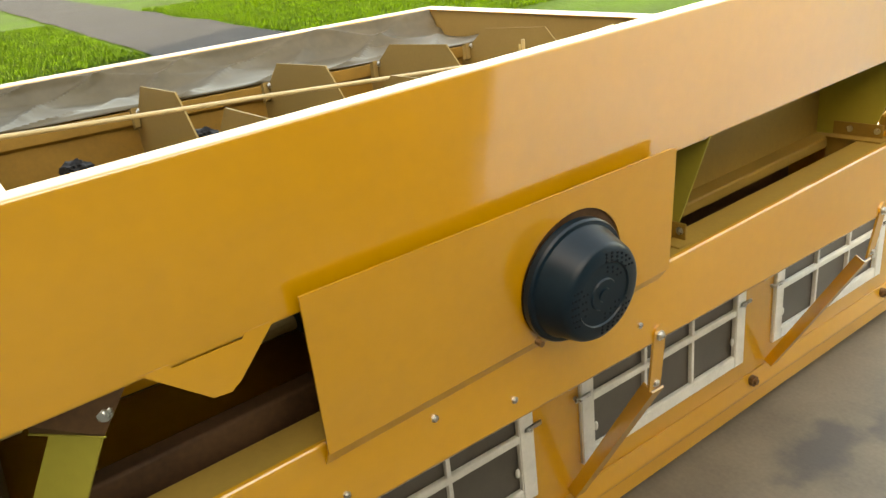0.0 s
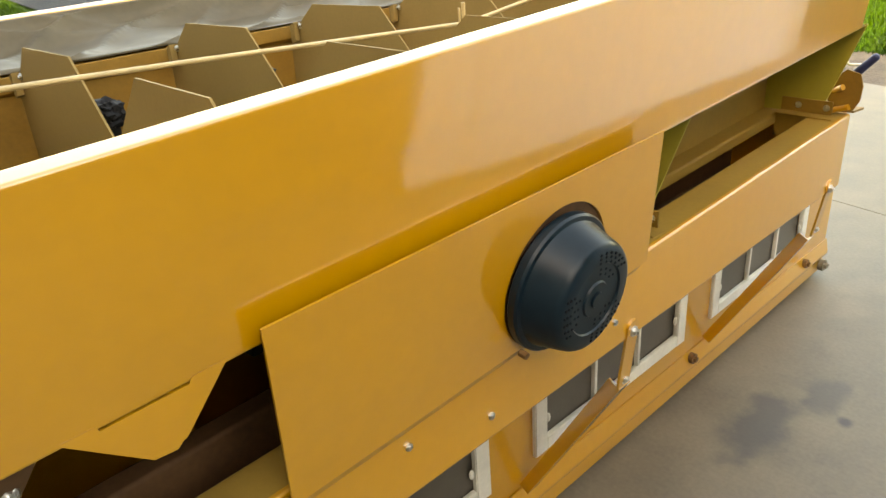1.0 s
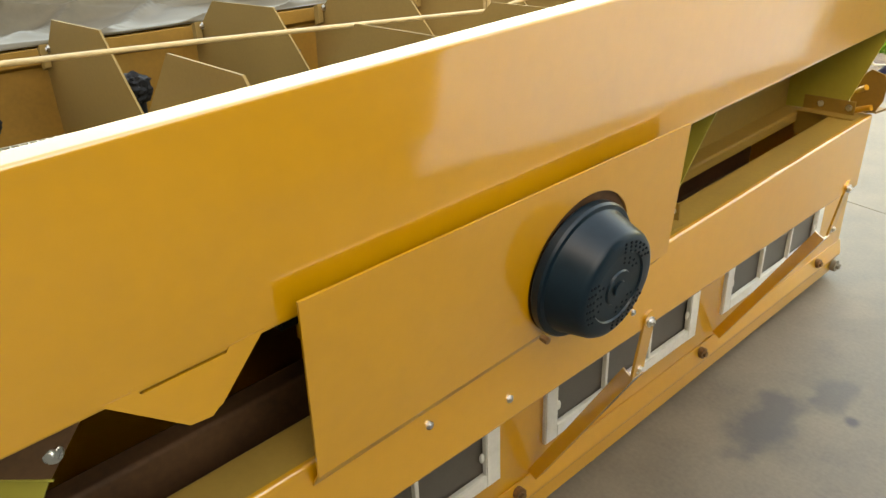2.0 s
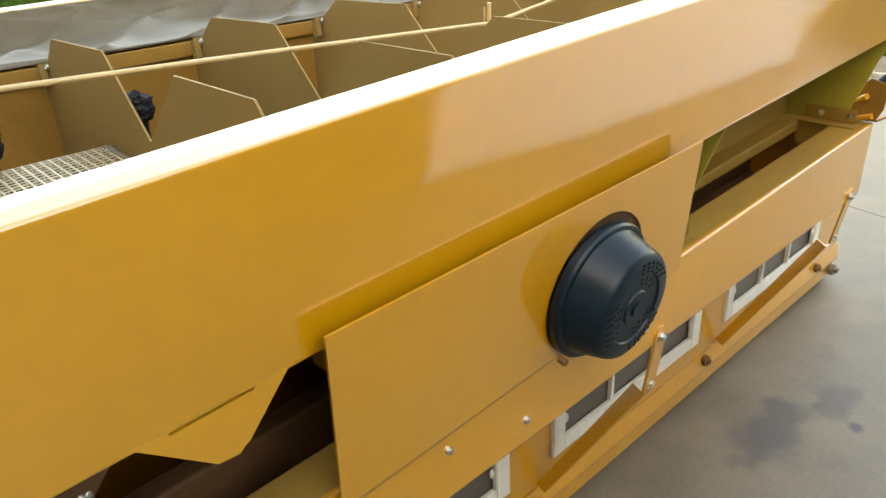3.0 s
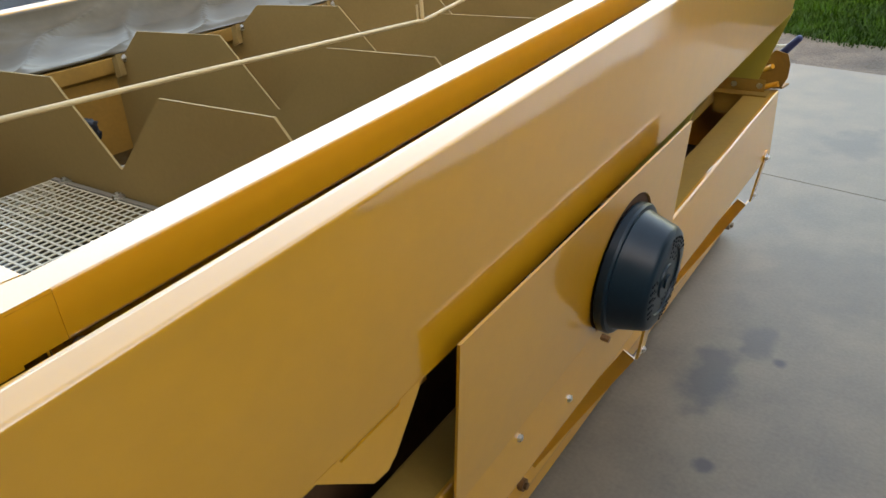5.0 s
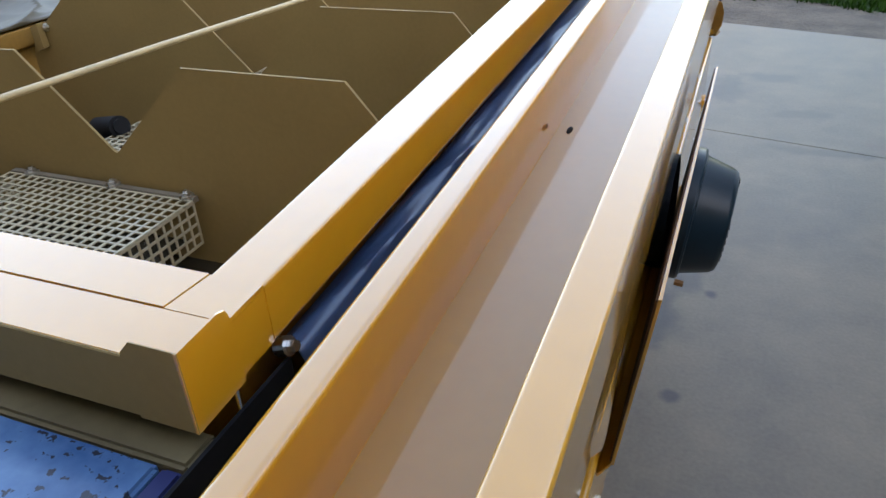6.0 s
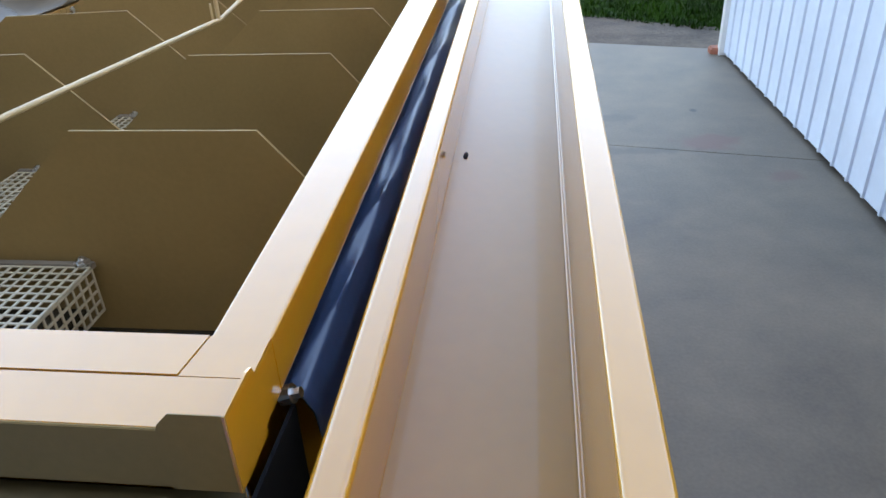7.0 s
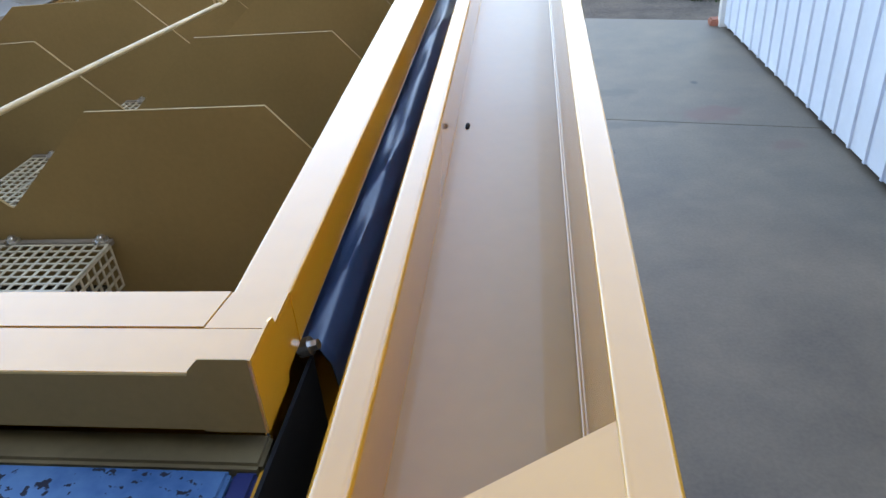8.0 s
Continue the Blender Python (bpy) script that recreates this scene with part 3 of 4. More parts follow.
rod(bm, (-0.235, -0.03, 1.07), (-0.235, 0.10, 1.075), 0.012)
part("pipe_stub", bm, MATT, beam)
bm = bmesh.new()
box(bm, -0.262, -0.205, 0.075, 0.115, 1.055, 1.11, 0.006)
part("hose_clamp", bm, BLACK, beam, "black hose clamp")
bm = bmesh.new()
box(bm, -0.27, -0.18, 0.13, 0.17, 0.99, 1.10, 0.01)
part("bracket", bm, PAINT, beam)

# ---------------------------------------------------------------- motor guard plate and cowl
guard = thing("guard_plate", (-0.015, 0.39, 0.96), "flat yellow steel guard plate with a round hole for a motor", "plate")
CY, CZ, CR = 0.504, 1.066, 0.115


def plate_x(z):
    return 0.002 - 0.032 * (1.225 - z) / 0.26


bm = bmesh.new()
N = 64
hole, rim = [], []
corners = [(0.0, 1.223), (0.768, 1.245), (0.790, 0.985), (0.012, 0.948)]


def on_outline(a):
    """Where the ray from the hole's middle at angle a meets the plate's outline."""
    d = Vector((math.cos(a), math.sin(a)))
    best = None
    for p, q in zip(corners, corners[1:] + corners[:1]):
        p, e = Vector(p) - Vector((CY, CZ)), Vector(q) - Vector(p)
        den = d.x * e.y - d.y * e.x
        if abs(den) < 1e-9:
            continue
        s, u = (p.x * e.y - p.y * e.x) / den, (p.x * d.y - p.y * d.x) / den
        if s > 0 and -1e-6 <= u <= 1 + 1e-6 and (best is None or s < best):
            best = s
    return Vector((CY, CZ)) + d * best


angles = sorted([2 * math.pi * i / N for i in range(N)] + [math.atan2(z - CZ, y - CY) % (2 * math.pi) for y, z in corners])
for side in (0, 1):
    hole.append([bm.verts.new((plate_x(CZ + 0.132 * math.sin(a)) - 0.004 * side, CY + 0.008 + 0.122 * math.cos(a), CZ + 0.006 + 0.122 * math.sin(a))) for a in angles])
    rim.append([bm.verts.new((plate_x(o.y) - 0.004 * side, o.x, o.y)) for o in map(on_outline, angles)])
M = len(angles)
for i in range(M):
    j = (i + 1) % M
    bm.faces.new((hole[0][i], hole[0][j], rim[0][j], rim[0][i]))
    bm.faces.new((hole[1][j], hole[1][i], rim[1][i], rim[1][j]))
    bm.faces.new((rim[0][i], rim[0][j], rim[1][j], rim[1][i]))
    bm.faces.new((hole[0][j], hole[0][i], hole[1][i], hole[1][j]))
part("face_plate", bm, PAINT, guard)
# Thin plate added so the panel above reflects a dark, shaded back.
bm = bmesh.new()
slab(bm, [(plate_x(z) - 0.0045, y, z) for y, z in ((0.003, 1.220), (0.765, 1.242), (0.787, 0.988), (0.015, 0.951))], (-0.002, 0, 0))
part("back_shade_plate", bm, SHADE_BROWN, guard, "dark brown back, added to darken the panel's reflection")
bm = bmesh.new()
slab(bm, [(plate_x(0.948) - 0.002, 0.012, 0.949), (plate_x(0.985) - 0.002, 0.790, 0.986), (-0.0515, 0.790, 0.955), (-0.0515, 0.012, 0.920)], (-0.003, 0, 0))
part("lower_lip", bm, PAINT, guard)

motor = thing("motor", (-0.1, CY, CZ), "electric motor with a dark green ribbed fan cowl", "motor")
bm = bmesh.new()
turned(bm, [(CR - 0.004, -0.02), (CR, -0.016), (CR, -0.004), (CR - 0.003, 0.0), (CR - 0.010, 0.001), (CR - 0.012, 0.004), (CR - 0.024, 0.048), (CR - 0.029, 0.055), (CR - 0.036, 0.058),
            (0.060, 0.059), (0.058, 0.056), (0.030, 0.056), (0.028, 0.059), (0.012, 0.059), (0.0004, 0.059)], (0.004, CY, CZ), (1, 0, -0.10), 64)
cowl = part("fan_cowl", bm, COWL, motor, "dark green tapered fan cowl", smooth=True)
q = Vector((1, 0, -0.10)).to_track_quat('Z', 'Y').to_matrix()
ax = Vector((1, 0, -0.10)).normalized()
for sector in range(3):
    bm = bmesh.new()
    for ring, cnt in ((0.041, 18), (0.049, 22), (0.062, 28), (0.069, 32), (0.0755, 36)):
        for k in range(cnt):
            a = k / cnt * 3 + 0.2
            if int(a) % 3 != sector or a % 1 < 0.45:
                continue
            w = 2 * math.pi * k / cnt
            p = Vector((0.004, CY, CZ)) + q @ Vector((ring * math.cos(w), ring * math.sin(w), 0.0592 if ring > 0.058 else 0.0562))
            rod(bm, p - ax * 0.001, p + ax * 0.0004, 0.0024, 6)
    tagged(part("vent_grille", bm, BLACK, cowl, "rings of small round vent holes"), kind="stuff")
bm = bmesh.new()
p = Vector((0.004, CY, CZ)) + q @ Vector((0, 0, 0.0585))
rod(bm, p, p + ax * 0.004, 0.013, 20)
part("hub_cap", bm, COWL, cowl, smooth=True)
bm = bmesh.new()
rod(bm, (-0.03, CY, CZ), (-0.25, CY, CZ), 0.10, 40)
part("motor_body", bm, COWL, motor)
bm = bmesh.new()
rod(bm, (-0.006, CY - 0.096, CZ - 0.080), (0.008, CY - 0.096, CZ - 0.082), 0.006, 6)
part("screw", bm, RUST, motor, "rusty cowl screw")

# ---------------------------------------------------------------- hutch with its inspection windows
WX = -0.390
hutch = thing("hutch", (-1.0, 1.1, 0), "yellow steel hutch body with cream framed inspection windows", "machine body")
WINS = [-0.06, 0.88, 1.82]
WW, Z0W, Z1W = 0.765, 0.245, 0.62
HY0, HY1 = -0.75, 2.86
bm = bmesh.new()
spans = []
y = HY0
for w in WINS:
    spans.append((y, w + 0.02))
    y = w + WW - 0.02
spans.append((y, HY1))
for a, b in spans:
    box(bm, WX - 0.004, WX, a, b, 0.03, 0.80)
for w in WINS:
    box(bm, WX - 0.004, WX, w + 0.02, w + WW - 0.02, 0.03, Z0W + 0.02)
    box(bm, WX - 0.004, WX, w + 0.02, w + WW - 0.02, Z1W - 0.02, 0.80)
bmesh.ops.remove_doubles(bm, verts=bm.verts, dist=0.0005)
part("side_panel", bm, PAINT, hutch)
bm = bmesh.new()
box(bm, -1.64, -1.636, HY0, HY1, 0.03, 0.98)
part("side_panel", bm, PAINT, hutch)
for ya in (HY0, HY1 - 0.004):
    bm = bmesh.new()
    box(bm, -1.635, WX - 0.005, ya, ya + 0.004, 0.03, 0.797)
    part("end_panel", bm, PAINT, hutch)
bm = bmesh.new()
box(bm, -1.63, WX - 0.006, HY0 + 0.006, HY1 - 0.006, 0.792, 0.796)
part("deck_plate", bm, PAINT, hutch)
# skid rail along the ground
bm = bmesh.new()
folded(bm, [(-0.47, 0.002), (-0.440, 0.002), (-0.430, 0.055), (-0.374, 0.108), (-0.388, 0.175)], HY0, HY1, 0.004, 0.0, bend=0.012)
part("skid_rail", bm, PAINT, hutch, smooth=True)
bm = bmesh.new()
box(bm, -1.66, -1.58, HY0, HY1, 0.0, 0.09, 0.006)
part("skid_rail", bm, PAINT, hutch)
for y in (-0.17, 0.77, 1.70, 2.62):
    bm = bmesh.new()
    rod(bm, (-0.388, y, 0.150), (-0.364, y, 0.150), 0.019, 20)
    boss = part("drain_boss", bm, RUST, hutch, "rusty round drain boss", smooth=True)
    bm = bmesh.new()
    rod(bm, (-0.366, y, 0.150), (-0.355, y, 0.150), 0.011, 6)
    part("plug", bm, RUST, boss)


def window(w, k):
    rndw = random.Random(k)
    bm = bmesh.new()
    f, x0, x1 = 0.050, WX - 0.006, WX + 0.012
    box(bm, x0, x1, w, w + f, Z0W, Z1W, 0.003)
    box(bm, x0, x1, w + WW - f, w + WW, Z0W, Z1W, 0.003)
    box(bm, x0, x1 - 0.001, w + f - 0.001, w + WW - f + 0.001, Z0W, Z0W + 0.042, 0.003)
    box(bm, x0, x1 - 0.001, w + f - 0.001, w + WW - f + 0.001, Z1W - 0.042, Z1W, 0.003)
    for v in bm.verts:
        v.co.y += 0.002 * noise.noise((v.co.y * 9, v.co.z * 9, k))
        v.co.z += 0.0025 * noise.noise((v.co.y * 7, v.co.z * 7, k + 9))
    win = part("window_frame", bm, CREAM, hutch, "cream painted window frame with worn edges")
    inner = WW - 2 * f
    bm = bmesh.new()
    box(bm, x0, x1 - 0.003, w + f, w + WW - f, 0.436, 0.458, 0.002)
    part("transom", bm, CREAM, win)
    for i in (1, 2):
        y = w + f + inner * i / 3
        bm = bmesh.new()
        box(bm, x0, x1 - 0.004, y - 0.006, y + 0.006, Z0W + 0.041, Z1W - 0.041, 0.001)
        part("muntin", bm, CREAM, win)
    for i in range(3):
        for za, zc in ((Z0W + 0.04, 0.447), (0.447, Z1W - 0.04)):
            ya = w + f + inner * i / 3
            bm = bmesh.new()
            box(bm, WX - 0.012 - 0.0005 * i, WX - 0.008 - 0.0005 * i, ya - 0.004, ya + inner / 3 + 0.004, za - 0.004, zc + 0.004)
            part("pane", bm, SCREEN, win)
    for y, z in ((w + 0.004, 0.470), (w + WW - 0.004, 0.470)):
        bm = bmesh.new()
        box(bm, WX + 0.011, WX + 0.016, y - 0.030, y + 0.030, z - 0.008, z + 0.008, 0.003)
        rod(bm, (WX, y - 0.018, z), (WX + 0.024, y - 0.018, z), 0.006, 8)
        part("turn_clip", bm, ZINC, win, "zinc turn clip")
    for y in (w + 0.060, w + WW - 0.060):
        bm = bmesh.new()
        bmesh.ops.create_icosphere(bm, subdivisions=2, radius=0.011, matrix=Matrix.Translation((WX + 0.004, y, 0.345)) @ Matrix.Diagonal((0.5, 0.7, 1.4, 1)))
        part("hinge_knuckle", bm, CREAM, win, smooth=True)


for k, w in enumerate(WINS):
    window(w, k)

# ---------------------------------------------------------------- struts from the hutch to the beam
strut0 = None
for y in (-0.125, 0.842, 1.808):
    if strut0:
        copy_thing(strut0, Matrix.Translation((-0.22, y, 0.19)))
        continue
    s = thing("strut", (-0.22, y, 0.19), "yellow steel angle strut with a hanging strap and bolt", "strut", "struts under the beam")
    a, b = Vector((-0.366, y, 0.175)), Vector((-0.098, y, 0.645))
    d = (b - a).normalized()
    n = Vector((d.z, 0, -d.x))
    bm = bmesh.new()
    for off0, off1, yo0, yo1 in ((0, 0.005, -0.020, 0.020), (-0.028, 0.0, -0.020, -0.015)):
        pts = [a + n * off0, b + n * off0, b + n * off1, a + n * off1]
        slab(bm, [p + Vector((0, yo0, 0)) for p in pts], (0, yo1 - yo0, 0))
    part("angle", bm, PAINT, s)
    bm = bmesh.new()
    pts = []
    for k in range(9):
        t = math.pi * k / 8
        pts.append((-0.052, y - 0.054 + 0.019 * math.cos(t), 0.832 + 0.019 * math.sin(t)))
    pts += [(-0.080, y - 0.056, 0.672), (-0.080, y - 0.018, 0.672)]
    slab(bm, [Vector(p) for p in pts], (0.006, 0, 0))
    st = part("strap", bm, PAINT, s)
    bolt(st, (-0.046, y - 0.054, 0.826), (1, 0, 0), 0.008)
    bolt(st, (-0.0735, y - 0.036, 0.690), (1, 0, 0), 0.008)
    strut0 = s

# ---------------------------------------------------------------- cell box with dividers
BX1, FY0, FY1, RZ = -0.312, -0.362, 1.80, 1.335
LX = -1.655
TANK_RISE = 0.045
cell_box = thing("cell_box", (-1.0, 0.7, 1.0), "yellow steel cell box with pale folded rims and notched dividers", "tank")
bm = bmesh.new()
folded(bm, [(-0.372, 0.99), (-0.367, RZ), (BX1, RZ), (BX1, 1.275), (-0.330, 1.262)], FY0 + 0.112, FY1, 0.003, 0.0, bend=0.003)
part("side_wall", bm, PAINT, cell_box, smooth=True)
bm = bmesh.new()
slab(bm, [(-0.367, FY0 + 0.112, RZ), (-0.3755, FY0 + 0.0595, RZ), (BX1 - 0.001, FY0 + 0.0595, RZ), (BX1 - 0.001, FY0 + 0.112, RZ)], (0, 0, -0.004))
box(bm, BX1 - 0.004, BX1 - 0.001, FY0 + 0.003, FY0 + 0.112, 1.274, RZ - 0.0045)
part("corner_plate", bm, PAINT, cell_box)
# near rim: two folded flanges that meet in a groove
bm = bmesh.new()
box(bm, LX, BX1 - 0.001, FY0 + 0.002, FY0 + 0.0590, RZ - 0.004, RZ, 0.0006)
part("near_rim", bm, PAINT, cell_box)
# Front flange coloured darker than the rim top, in place of its shade.
part("rim_flange", box(bmesh.new(), LX, BX1 - 0.001, FY0, FY0 + 0.003, 1.272, RZ - 0.0005, 0.0008), MATT, cell_box, "folded flange, toned darker as a shaded face")
bm = bmesh.new()
slab(bm, [(LX, FY0 + 0.0605, RZ + 0.0008), (-0.3765, FY0 + 0.0605, RZ + 0.0008), (-0.3682, FY0 + 0.112, RZ + 0.0008), (LX, FY0 + 0.112, RZ + 0.0008)], (0, 0, -0.004))
box(bm, LX, -0.372, FY0 + 0.109, FY0 + 0.112, 0.99, RZ - 0.002)
part("inner_rim", bm, PAINT, cell_box)
# raised corner bracket with clipped ends
bm = bmesh.new()
h = 0.0175
slab(bm, [(BX1 + 0.0005, FY0 - 0.002, 1.272), (BX1 + 0.0005, FY0 + 0.062, 1.272), (BX1 + 0.0005, FY0 + 0.062, RZ), (BX1 + 0.0005, FY0 + 0.057, RZ + 0.014), (BX1 + 0.0005, FY0 + 0.047, RZ + h), (BX1 + 0.0005, FY0 - 0.002, RZ + h)], (0.0025, 0, 0))
part("corner_bracket", bm, PAINT, cell_box)
# Bracket front gets the darker yellow for its shaded side.
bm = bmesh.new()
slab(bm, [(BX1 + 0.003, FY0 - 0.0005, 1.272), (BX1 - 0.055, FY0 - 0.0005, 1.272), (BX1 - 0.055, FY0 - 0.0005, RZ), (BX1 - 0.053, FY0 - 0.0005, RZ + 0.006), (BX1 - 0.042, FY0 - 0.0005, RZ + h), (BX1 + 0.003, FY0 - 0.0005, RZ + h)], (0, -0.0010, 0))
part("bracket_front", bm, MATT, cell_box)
# Far tank wall, its deep shade put into a darker yellow.
bm = bmesh.new()
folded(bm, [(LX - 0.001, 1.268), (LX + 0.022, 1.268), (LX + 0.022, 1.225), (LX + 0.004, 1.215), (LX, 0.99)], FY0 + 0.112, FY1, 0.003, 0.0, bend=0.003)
part("side_wall", bm, DIM_YELLOW, cell_box, smooth=True)
# the near, far and side rims climb towards the far end as the launder does, and the outer one widens
for ob in cell_box.children:
    if ob.name.split(".")[0] in ("side_wall", "corner_plate", "near_rim", "inner_rim", "corner_bracket", "rim_flange", "bracket_front") and ob.data.materials[0] != DIM_YELLOW:
        base = base_of(cell_box)
        for v in ob.data.vertices:
            p = v.co + base
            if p.z > 1.2:
                v.co.z += TANK_RISE * (p.y - FY0)
            if p.x > -0.345:
                v.co.x += 0.003 + 0.008 * p.y
# far end board, its top falling from one side to the other
bm = bmesh.new()
slab(bm, [(-2.20, 1.765, 1.392), (-0.31, 1.765, 1.323), (-0.31, 1.765, 1.0), (-2.20, 1.765, 1.0)], (0, 0.004, 0))
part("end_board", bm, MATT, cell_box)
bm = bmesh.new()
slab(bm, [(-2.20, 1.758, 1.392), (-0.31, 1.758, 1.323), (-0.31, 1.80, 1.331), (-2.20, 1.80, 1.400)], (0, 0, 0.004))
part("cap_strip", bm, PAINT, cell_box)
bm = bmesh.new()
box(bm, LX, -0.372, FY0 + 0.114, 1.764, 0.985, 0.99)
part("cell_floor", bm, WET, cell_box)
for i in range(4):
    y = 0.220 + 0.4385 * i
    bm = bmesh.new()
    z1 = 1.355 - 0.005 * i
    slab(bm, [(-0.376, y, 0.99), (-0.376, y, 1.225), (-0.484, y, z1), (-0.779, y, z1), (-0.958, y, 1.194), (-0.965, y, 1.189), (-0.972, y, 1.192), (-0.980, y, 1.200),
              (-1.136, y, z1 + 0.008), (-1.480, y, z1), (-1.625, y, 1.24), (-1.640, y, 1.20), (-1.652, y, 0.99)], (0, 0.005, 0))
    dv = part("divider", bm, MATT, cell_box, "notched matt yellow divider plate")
    bm = bmesh.new()
    slab(bm, [(-1.600, y - 0.003, 1.275), (-1.575, y - 0.003, 1.285), (-1.575, y - 0.022, 1.285), (-1.600, y - 0.022, 1.275)], (0, 0, -0.06))
    part("brace_tab", bm, MATT, dv)
    bolt(dv, (-1.57, y - 0.001, 1.272), (0, -1, 0), 0.007)

# perforated covers, one to a cell
def perforated(verts, faces, o, u, v, nu, nv, pitch, wire, th):
    """A grid of flat wires in the plane of u and v."""
    o, u, v = Vector(o), Vector(u), Vector(v)
    w = u.cross(v).normalized() * th

    def bar(p, a, b):
        k = len(verts)
        for q in (p, p + a, p + a + b, p + b):
            verts.append(q)
        for q in (p, p + a, p + a + b, p + b):
            verts.append(q - w)
        faces.extend(((k, k + 1, k + 2, k + 3), (k + 7, k + 6, k + 5, k + 4), (k, k + 4, k + 5, k + 1), (k + 1, k + 5, k + 6, k + 2), (k + 2, k + 6, k + 7, k + 3), (k + 3, k + 7, k + 4, k)))
    for i in range(nu + 1):
        bar(o + u * (pitch * i), u * wire, v * (pitch * nv + wire))
    for j in range(nv + 1):
        bar(o + v * (pitch * j) + w * 0.12, v * wire, u * (pitch * nu + wire))


cover0 = None
for i in range(4):
    y = -0.199 + 0.4385 * i
    if cover0:
        copy_thing(cover0, Matrix.Translation((-1.010, y, 1.070 - 0.028 * min(i, 2))))
        continue
    cover = thing("screen_cover", (-1.03, y, 1.06), "cream perforated metal cover over the bed of a cell", "screen", "screen covers in the cells")
    verts, faces = [], []
    perforated(verts, faces, (-1.25, y, 1.120), (1, 0, 0), (0, 1, 0), 22, 20, 0.0195, 0.0048, 0.002)
    perforated(verts, faces, (-0.8165, y, 1.118), (0, 1, 0), (0, 0, -1), 20, 4, 0.0195, 0.0048, 0.002)
    perforated(verts, faces, (-1.25, y, 1.118), (0, 1, 0), (0, 0, -1), 20, 4, 0.0195, 0.0048, 0.002)
    me = bpy.data.meshes.new("mesh_panel")
    me.from_pydata([Vector(p) - Vector((-1.03, y, 1.06)) for p in verts], [], faces)
    me.materials.append(MESH)
    ob = new("mesh_panel", me)
    ob.parent = cover
    bm = bmesh.new()
    box(bm, -1.25, -0.8165, y - 0.012, y - 0.0005, 1.112, 1.122, 0.001)
    part("edge_strip", bm, STEEL, cover)
    bm = bmesh.new()
    box(bm, -1.25, -0.8165, y + 0.3965, y + 0.410, 1.112, 1.122, 0.001)
    part("edge_strip", bm, STEEL, cover)
    bm = bmesh.new()
    box(bm, -1.23, -0.835, y + 0.02, y + 0.38, 1.042, 1.046)
    part("bed_tray", bm, WET, cover)
    for bx in (-1.20, -1.0, -0.836):
        bolt(cover, (bx, y + 0.403, 1.122), (0, 0, 1), 0.009)
    cover.location = (-1.010, y, 1.070)
    cover0 = cover

# black hose ends that stand in the cells
knob0 = None
for y in (-0.04, 0.310, 0.75, 1.19):
    if knob0:
        copy_thing(knob0, Matrix.Translation((-1.275, y, 1.175)))
        continue
    kb = thing("hose_end", (-1.275, y, 1.165), "frayed black rubber hose end standing in a cell", "hose", "hose ends in the cells")
    bm = bmesh.new()
    bmesh.ops.create_icosphere(bm, subdivisions=4, radius=0.043, matrix=Matrix.Translation((-1.262, y, 1.185)) @ Matrix.Diagonal((1.0, 1.0, 0.9, 1)))
    for v in bm.verts:
        v.co += (v.co - Vector((-1.262, y, 1.185))) * (0.22 * noise.noise(v.co * 50) + 0.22 * noise.noise(v.co * 120))
    rod(bm, (-1.29, y, 1.05), (-1.265, y, 1.18), 0.026, 16)
    part("hose", bm, BLACK, kb, smooth=True)
    knob0 = kb

bm = bmesh.new()
rod(bm, (-1.335, 0.520, 1.085), (-1.215, 0.470, 1.118), 0.024, 18)
rod(bm, (-1.216, 0.4704, 1.1177), (-1.205, 0.466, 1.121), 0.017, 18)
rod(bm, (-1.335, 0.520, 0.991), (-1.335, 0.520, 1.095), 0.024, 18)
tagged(part("drain_hose", bm, BLACK, None, smooth=True), "black rubber drain hose bent over the screen cover", "hose")

# water pipe over the cells
pipe = thing("water_pipe", (-0.97, 0.5, 1.30), "thin cream painted water pipe running over the cells", "pipe")
path = [(-0.975, -0.36, 1.366), (-0.972, 0.40, 1.332), (-0.970, 1.25, 1.288), (-0.970, 1.28, 1.285), (-0.970, 1.31, 1.287), (-0.970, 1.70, 1.330)]
bm = bmesh.new()
for a, b in zip(path, path[1:]):
    rod(bm, a, b, 0.0058, 12)
    bmesh.ops.create_icosphere(bm, subdivisions=2, radius=0.0059, matrix=Matrix.Translation(b))
part("tube", bm, PIPE, pipe, smooth=True)
bm = bmesh.new()
rod(bm, (-0.970, 1.28, 1.283), (-0.970, 1.28, 1.345), 0.006, 10)
rod(bm, (-0.988, 1.28, 1.28), (-0.988, 1.28, 1.33), 0.0035, 8)
part("hanger", bm, PIPE, pipe)
bm = bmesh.new()
rod(bm, (-0.975, -0.375, 1.3665), (-0.975, -0.31, 1.364), 0.013, 8)
part("coupling", bm, PIPE, pipe)

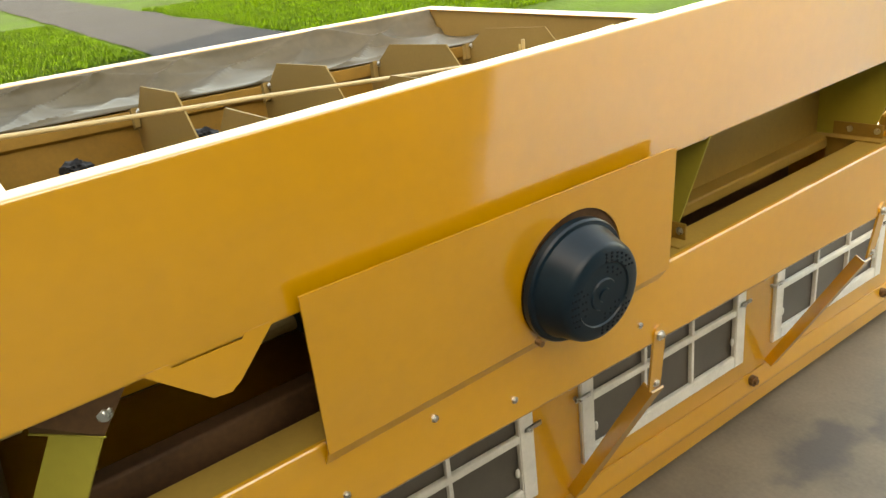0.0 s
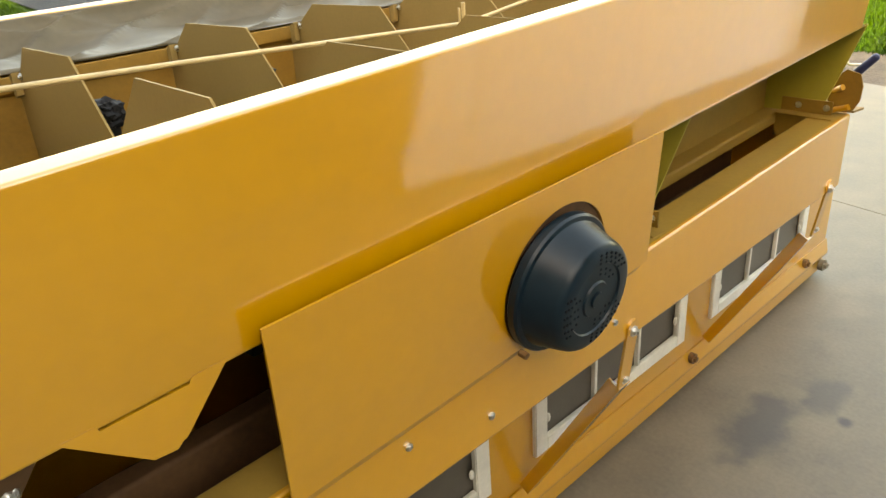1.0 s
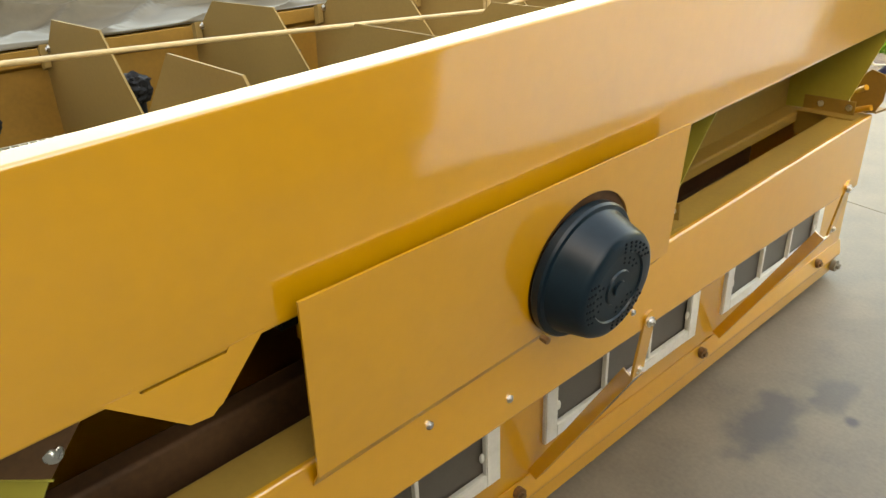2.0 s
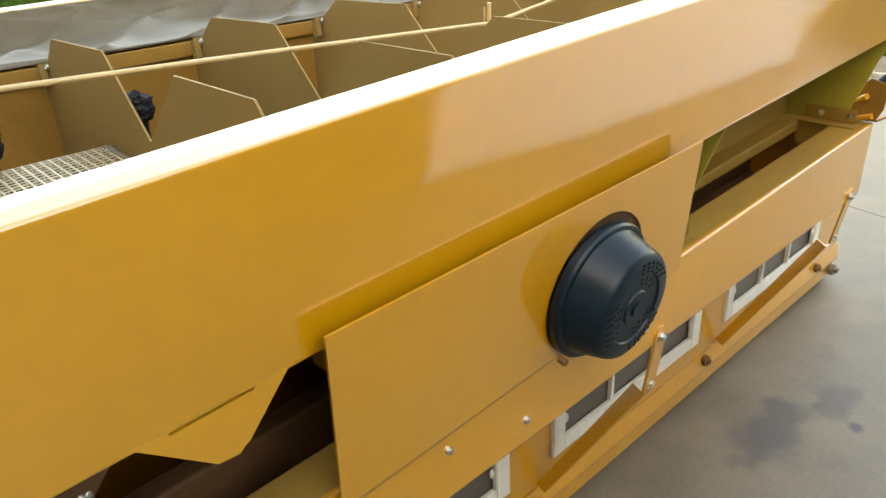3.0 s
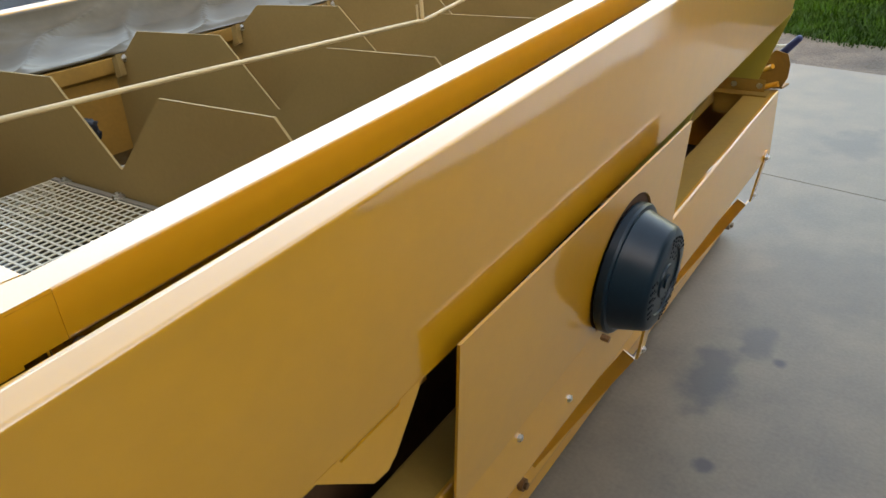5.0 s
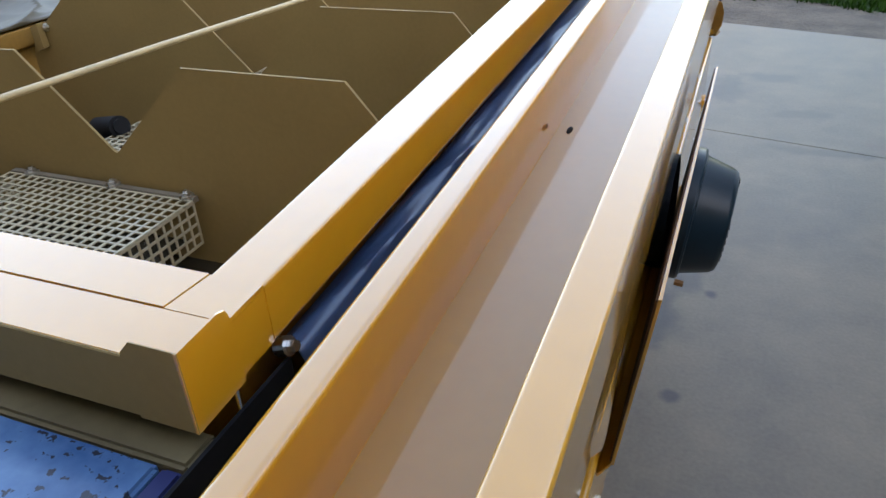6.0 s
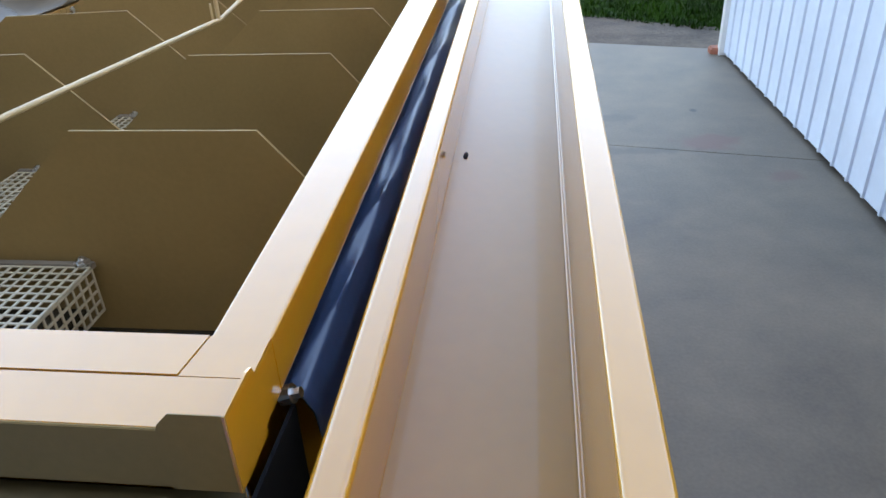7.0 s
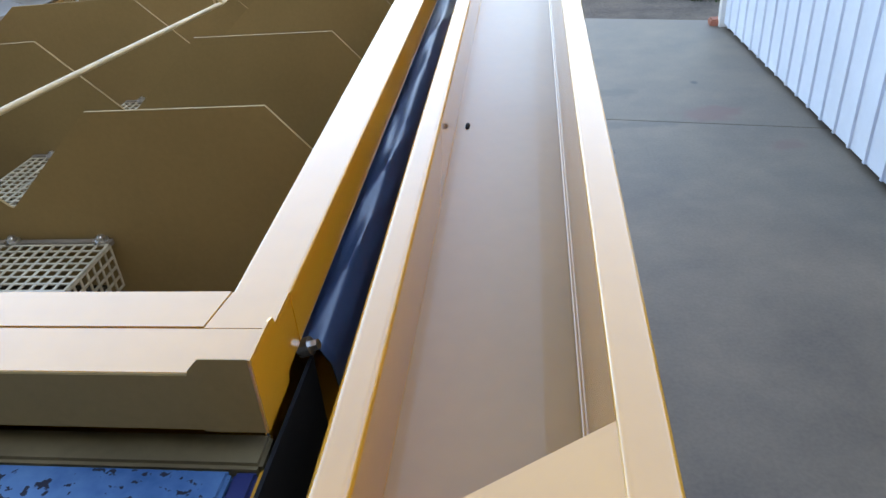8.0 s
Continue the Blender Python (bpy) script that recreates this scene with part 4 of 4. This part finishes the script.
# ---------------------------------------------------------------- rubber skirt in the gap beside the cell box
def skirt(name, prof, y0, y1, mat, amp, seed, label, cat, rise=0.0, steps=150, freq=4.0, flare=0.0):
    bm = bmesh.new()
    cols, rows_ = steps, []
    for s in range(cols + 1):
        y = y0 + (y1 - y0) * s / cols
        row = []
        m = 24
        for i in range(m + 1):
            t = i / m * (len(prof) - 1)
            k = min(int(t), len(prof) - 2)
            p = Vector(prof[k]).lerp(Vector(prof[k + 1]), t - k)
            e = math.sin(math.pi * i / m) ** 0.6
            n1 = noise.noise((y * freq, i * 0.09, seed)) + 0.5 * noise.noise((y * freq * 2.3 + i * 0.15, i * 0.12, seed + 3))
            ridge = 1 - abs(noise.noise((y * freq * 1.1 - i * 0.10, i * 0.07, seed + 7))) * 2.2
            row.append(bm.verts.new((p.x + amp * 0.5 * e * n1 + flare * (y - y0) * i / m, y, p.y + rise * y + amp * e * (n1 * 0.6 + 0.7 * max(0, ridge) - 0.3))))
        rows_.append(row)
    for a, b in zip(rows_, rows_[1:]):
        for i in range(len(a) - 1):
            bm.faces.new((a[i], a[i + 1], b[i + 1], b[i]))
    ob = part(name, bm, mat, None, smooth=True)
    ob.modifiers.new("thickness", 'SOLIDIFY').thickness = 0.002
    return tagged(ob, label, cat)


skirt("rubber_skirt", [(-0.329, 1.262), (-0.315, 1.270), (-0.298, 1.269), (-0.286, 1.248), (-0.282, 1.20), (-0.288, 1.12)], -0.235, 1.76, RUBBER, 0.008, 3.1,
      "dark blue glossy wrinkled rubber skirt hanging beside the cell box", "rubber skirt", rise=0.042, freq=3.2, flare=0.024)
bm = bmesh.new()
rod(bm, (-0.318, -0.238, 1.262), (-0.306, -0.238, 1.266), 0.010, 14)
rod(bm, (-0.307, -0.238, 1.2655), (-0.298, -0.238, 1.268), 0.006, 6)
tagged(part("clamp_bolt", bm, ZINC), "dull zinc clamp bolt holding the rubber skirt", "bolt")

# Black sheets added in place of the deep shade in this gap.
bm = bmesh.new()
box(bm, -0.330, -0.242, -0.66, 0.61, 1.085, 1.090)
box(bm, -0.330, -0.280, 0.611, 1.75, 1.085, 1.090)
box(bm, -0.309, -0.305, -0.66, -0.24, 1.09, 1.255)
tagged(part("gap_shade_sheet", bm, BLACK), "black sheet standing in for shade in the gap beside the launder", "rubber apron")

# ---------------------------------------------------------------- far launder under plastic film
far_l = thing("far_launder", (-1.9, 0.6, 1.0), "yellow steel launder on the far side with a pale top rail", "trough")
bm = bmesh.new()
folded(bm, [(-2.155, 1.10), (-2.155, 1.358), (-2.192, 1.366), (-2.195, 1.10)], -0.80, 1.80, 0.003, 0.020, bend=0.003)
part("rail", bm, PAINT, far_l, smooth=True)
bm = bmesh.new()
box(bm, -2.15, -1.70, -0.80, 1.76, 1.10, 1.104)
part("floor_plate", bm, PAINT, far_l)
bm = bmesh.new()
box(bm, -2.19, -2.15, -0.78, 1.78, 0.80, 1.099)
box(bm, -2.15, -1.645, -0.78, -0.70, 0.92, 1.0)
box(bm, -2.15, -1.645, 1.60, 1.68, 0.92, 1.0)
part("support_rail", bm, PAINT, far_l)


def crease(a, b, c):
    return max(0.0, 1 - 2.4 * abs(noise.noise((a, b, c)))) ** 2.5


bm = bmesh.new()
prof = [(-2.1525, 1.3570), (-2.144, 1.325), (-2.115, 1.285), (-2.05, 1.255), (-1.90, 1.245), (-1.75, 1.252), (-1.67, 1.270), (-1.638, 1.274)]
rows_ = []
for s_ in range(321):
    y = -0.75 + 2.508 * s_ / 320
    row = []
    for i in range(41):
        u = i / 40
        t = u * (len(prof) - 1)
        k = min(int(t), len(prof) - 2)
        p = Vector(prof[k]).lerp(Vector(prof[k + 1]), t - k)
        e = math.sin(math.pi * u) ** 0.5
        d = 0.030 * crease(y * 1.5 - u * 1.6, u * 0.8 + 2, 4.2) + 0.022 * crease(y * 3.1 + u * 2.2, u * 1.3, 9.1) - 0.008
        d += 0.010 * noise.noise((y * 2.0, u * 2, 3))
        row.append(bm.verts.new((p.x + 0.6 * e * d, y, p.y + e * d + 0.020 * y * (1 - u))))
    rows_.append(row)
for a, b in zip(rows_, rows_[1:]):
    for i in range(40):
        bm.faces.new((a[i], a[i + 1], b[i + 1], b[i]))
film_ob = part("plastic_film", bm, FILM, None, smooth=True)
film_ob.modifiers.new("thickness", 'SOLIDIFY').thickness = 0.0015
tagged(film_ob, "crumpled grey plastic film draped between the rail and the cell box", "plastic film")

# ---------------------------------------------------------------- feed box at the near end
feed = thing("feed_box", (-1.0, -0.5, 1.0), "dull steel feed box with a blue-tinted plate on top", "box")
bm = bmesh.new()
box(bm, -1.62, -0.318, -0.378, -0.338, 1.02, 1.246, 0.004)
part("front_channel", bm, KHAKI, feed, smooth=True)
bm = bmesh.new()
box(bm, -1.62, -0.343, -0.72, -0.380, 1.20, 1.245, 0.004)
part("top_plate", bm, BLUE, feed, "plate tinted blue for reflected sky, with dark rust spots")
bm = bmesh.new()
box(bm, -0.341, -0.318, -0.72, -0.380, 1.05, 1.244, 0.004)
part("side_strip", bm, NAVY, feed, "dark blue edge strip")
bm = bmesh.new()
box(bm, -0.317, -0.311, -0.72, -0.380, 1.02, 1.246, 0.002)
part("side_plate", bm, PAINT, feed)
bm = bmesh.new()
box(bm, -1.61, -0.347, -0.71, -0.40, 0.80, 1.199)
part("body", bm, STEEL, feed)

# ---------------------------------------------------------------- toggle latch on the beam's far end
latch = thing("toggle_latch", (-0.04, 1.80, 1.0), "yellow toggle latch with a white wire loop and navy grip", "latch")
bm = bmesh.new()
slab(bm, [(-0.100, 1.768, 1.040), (-0.050, 1.768, 1.034), (-0.030, 1.768, 1.044), (-0.018, 1.768, 1.070), (-0.016, 1.768, 1.110), (-0.026, 1.768, 1.140), (-0.060, 1.768, 1.150), (-0.072, 1.768, 1.140),
          (-0.098, 1.768, 1.085)], (0, 0.006, 0))
slab(bm, [(-0.100, 1.776, 1.034), (-0.030, 1.776, 1.034), (-0.022, 1.826, 1.034), (-0.090, 1.826, 1.034)], (0, 0, 0.006))
# Bracket coloured darker because it stands against the light.
part("bracket", bm, DIM_YELLOW, latch)
for a, b, r in (((-0.105, 1.775, 1.028), (-0.040, 1.762, 1.052), 0.0085), ((-0.098, 1.780, 1.082), (-0.062, 1.760, 1.104), 0.0080)):
    part("pivot", rod(bmesh.new(), a, b, r, 14), PAINT, latch, smooth=True)
bm = bmesh.new()
loop = [(-0.078, 1.80, 1.215), (-0.080, 1.80, 1.170), (-0.070, 1.80, 1.156), (-0.040, 1.80, 1.158)]
for a, b in zip(loop, loop[1:]):
    rod(bm, a, b, 0.0035, 8)
    bmesh.ops.create_icosphere(bm, subdivisions=1, radius=0.0036, matrix=Matrix.Translation(b))
part("wire_loop", bm, WIRE, latch)
bm = bmesh.new()
rod(bm, (-0.048, 1.80, 1.135), (-0.008, 1.80, 1.180), 0.012, 16, 0.010)
bmesh.ops.create_icosphere(bm, subdivisions=2, radius=0.0105, matrix=Matrix.Translation((-0.008, 1.80, 1.180)))
part("grip", bm, NAVY, latch, smooth=True)
latch.location += Vector((-0.012, 0.045, -0.010))
# side rail rod at the far foot
bm = bmesh.new()
rod(bm, (-0.385, 2.83, 0.06), (-0.365, 2.83, 0.06), 0.026, 18)
rod(bm, (-0.365, 2.83, 0.06), (-0.352, 2.83, 0.06), 0.014, 6)
tagged(part("foot_bolt", bm, STEEL), "large dull steel bolt at the foot of the hutch", "bolt")
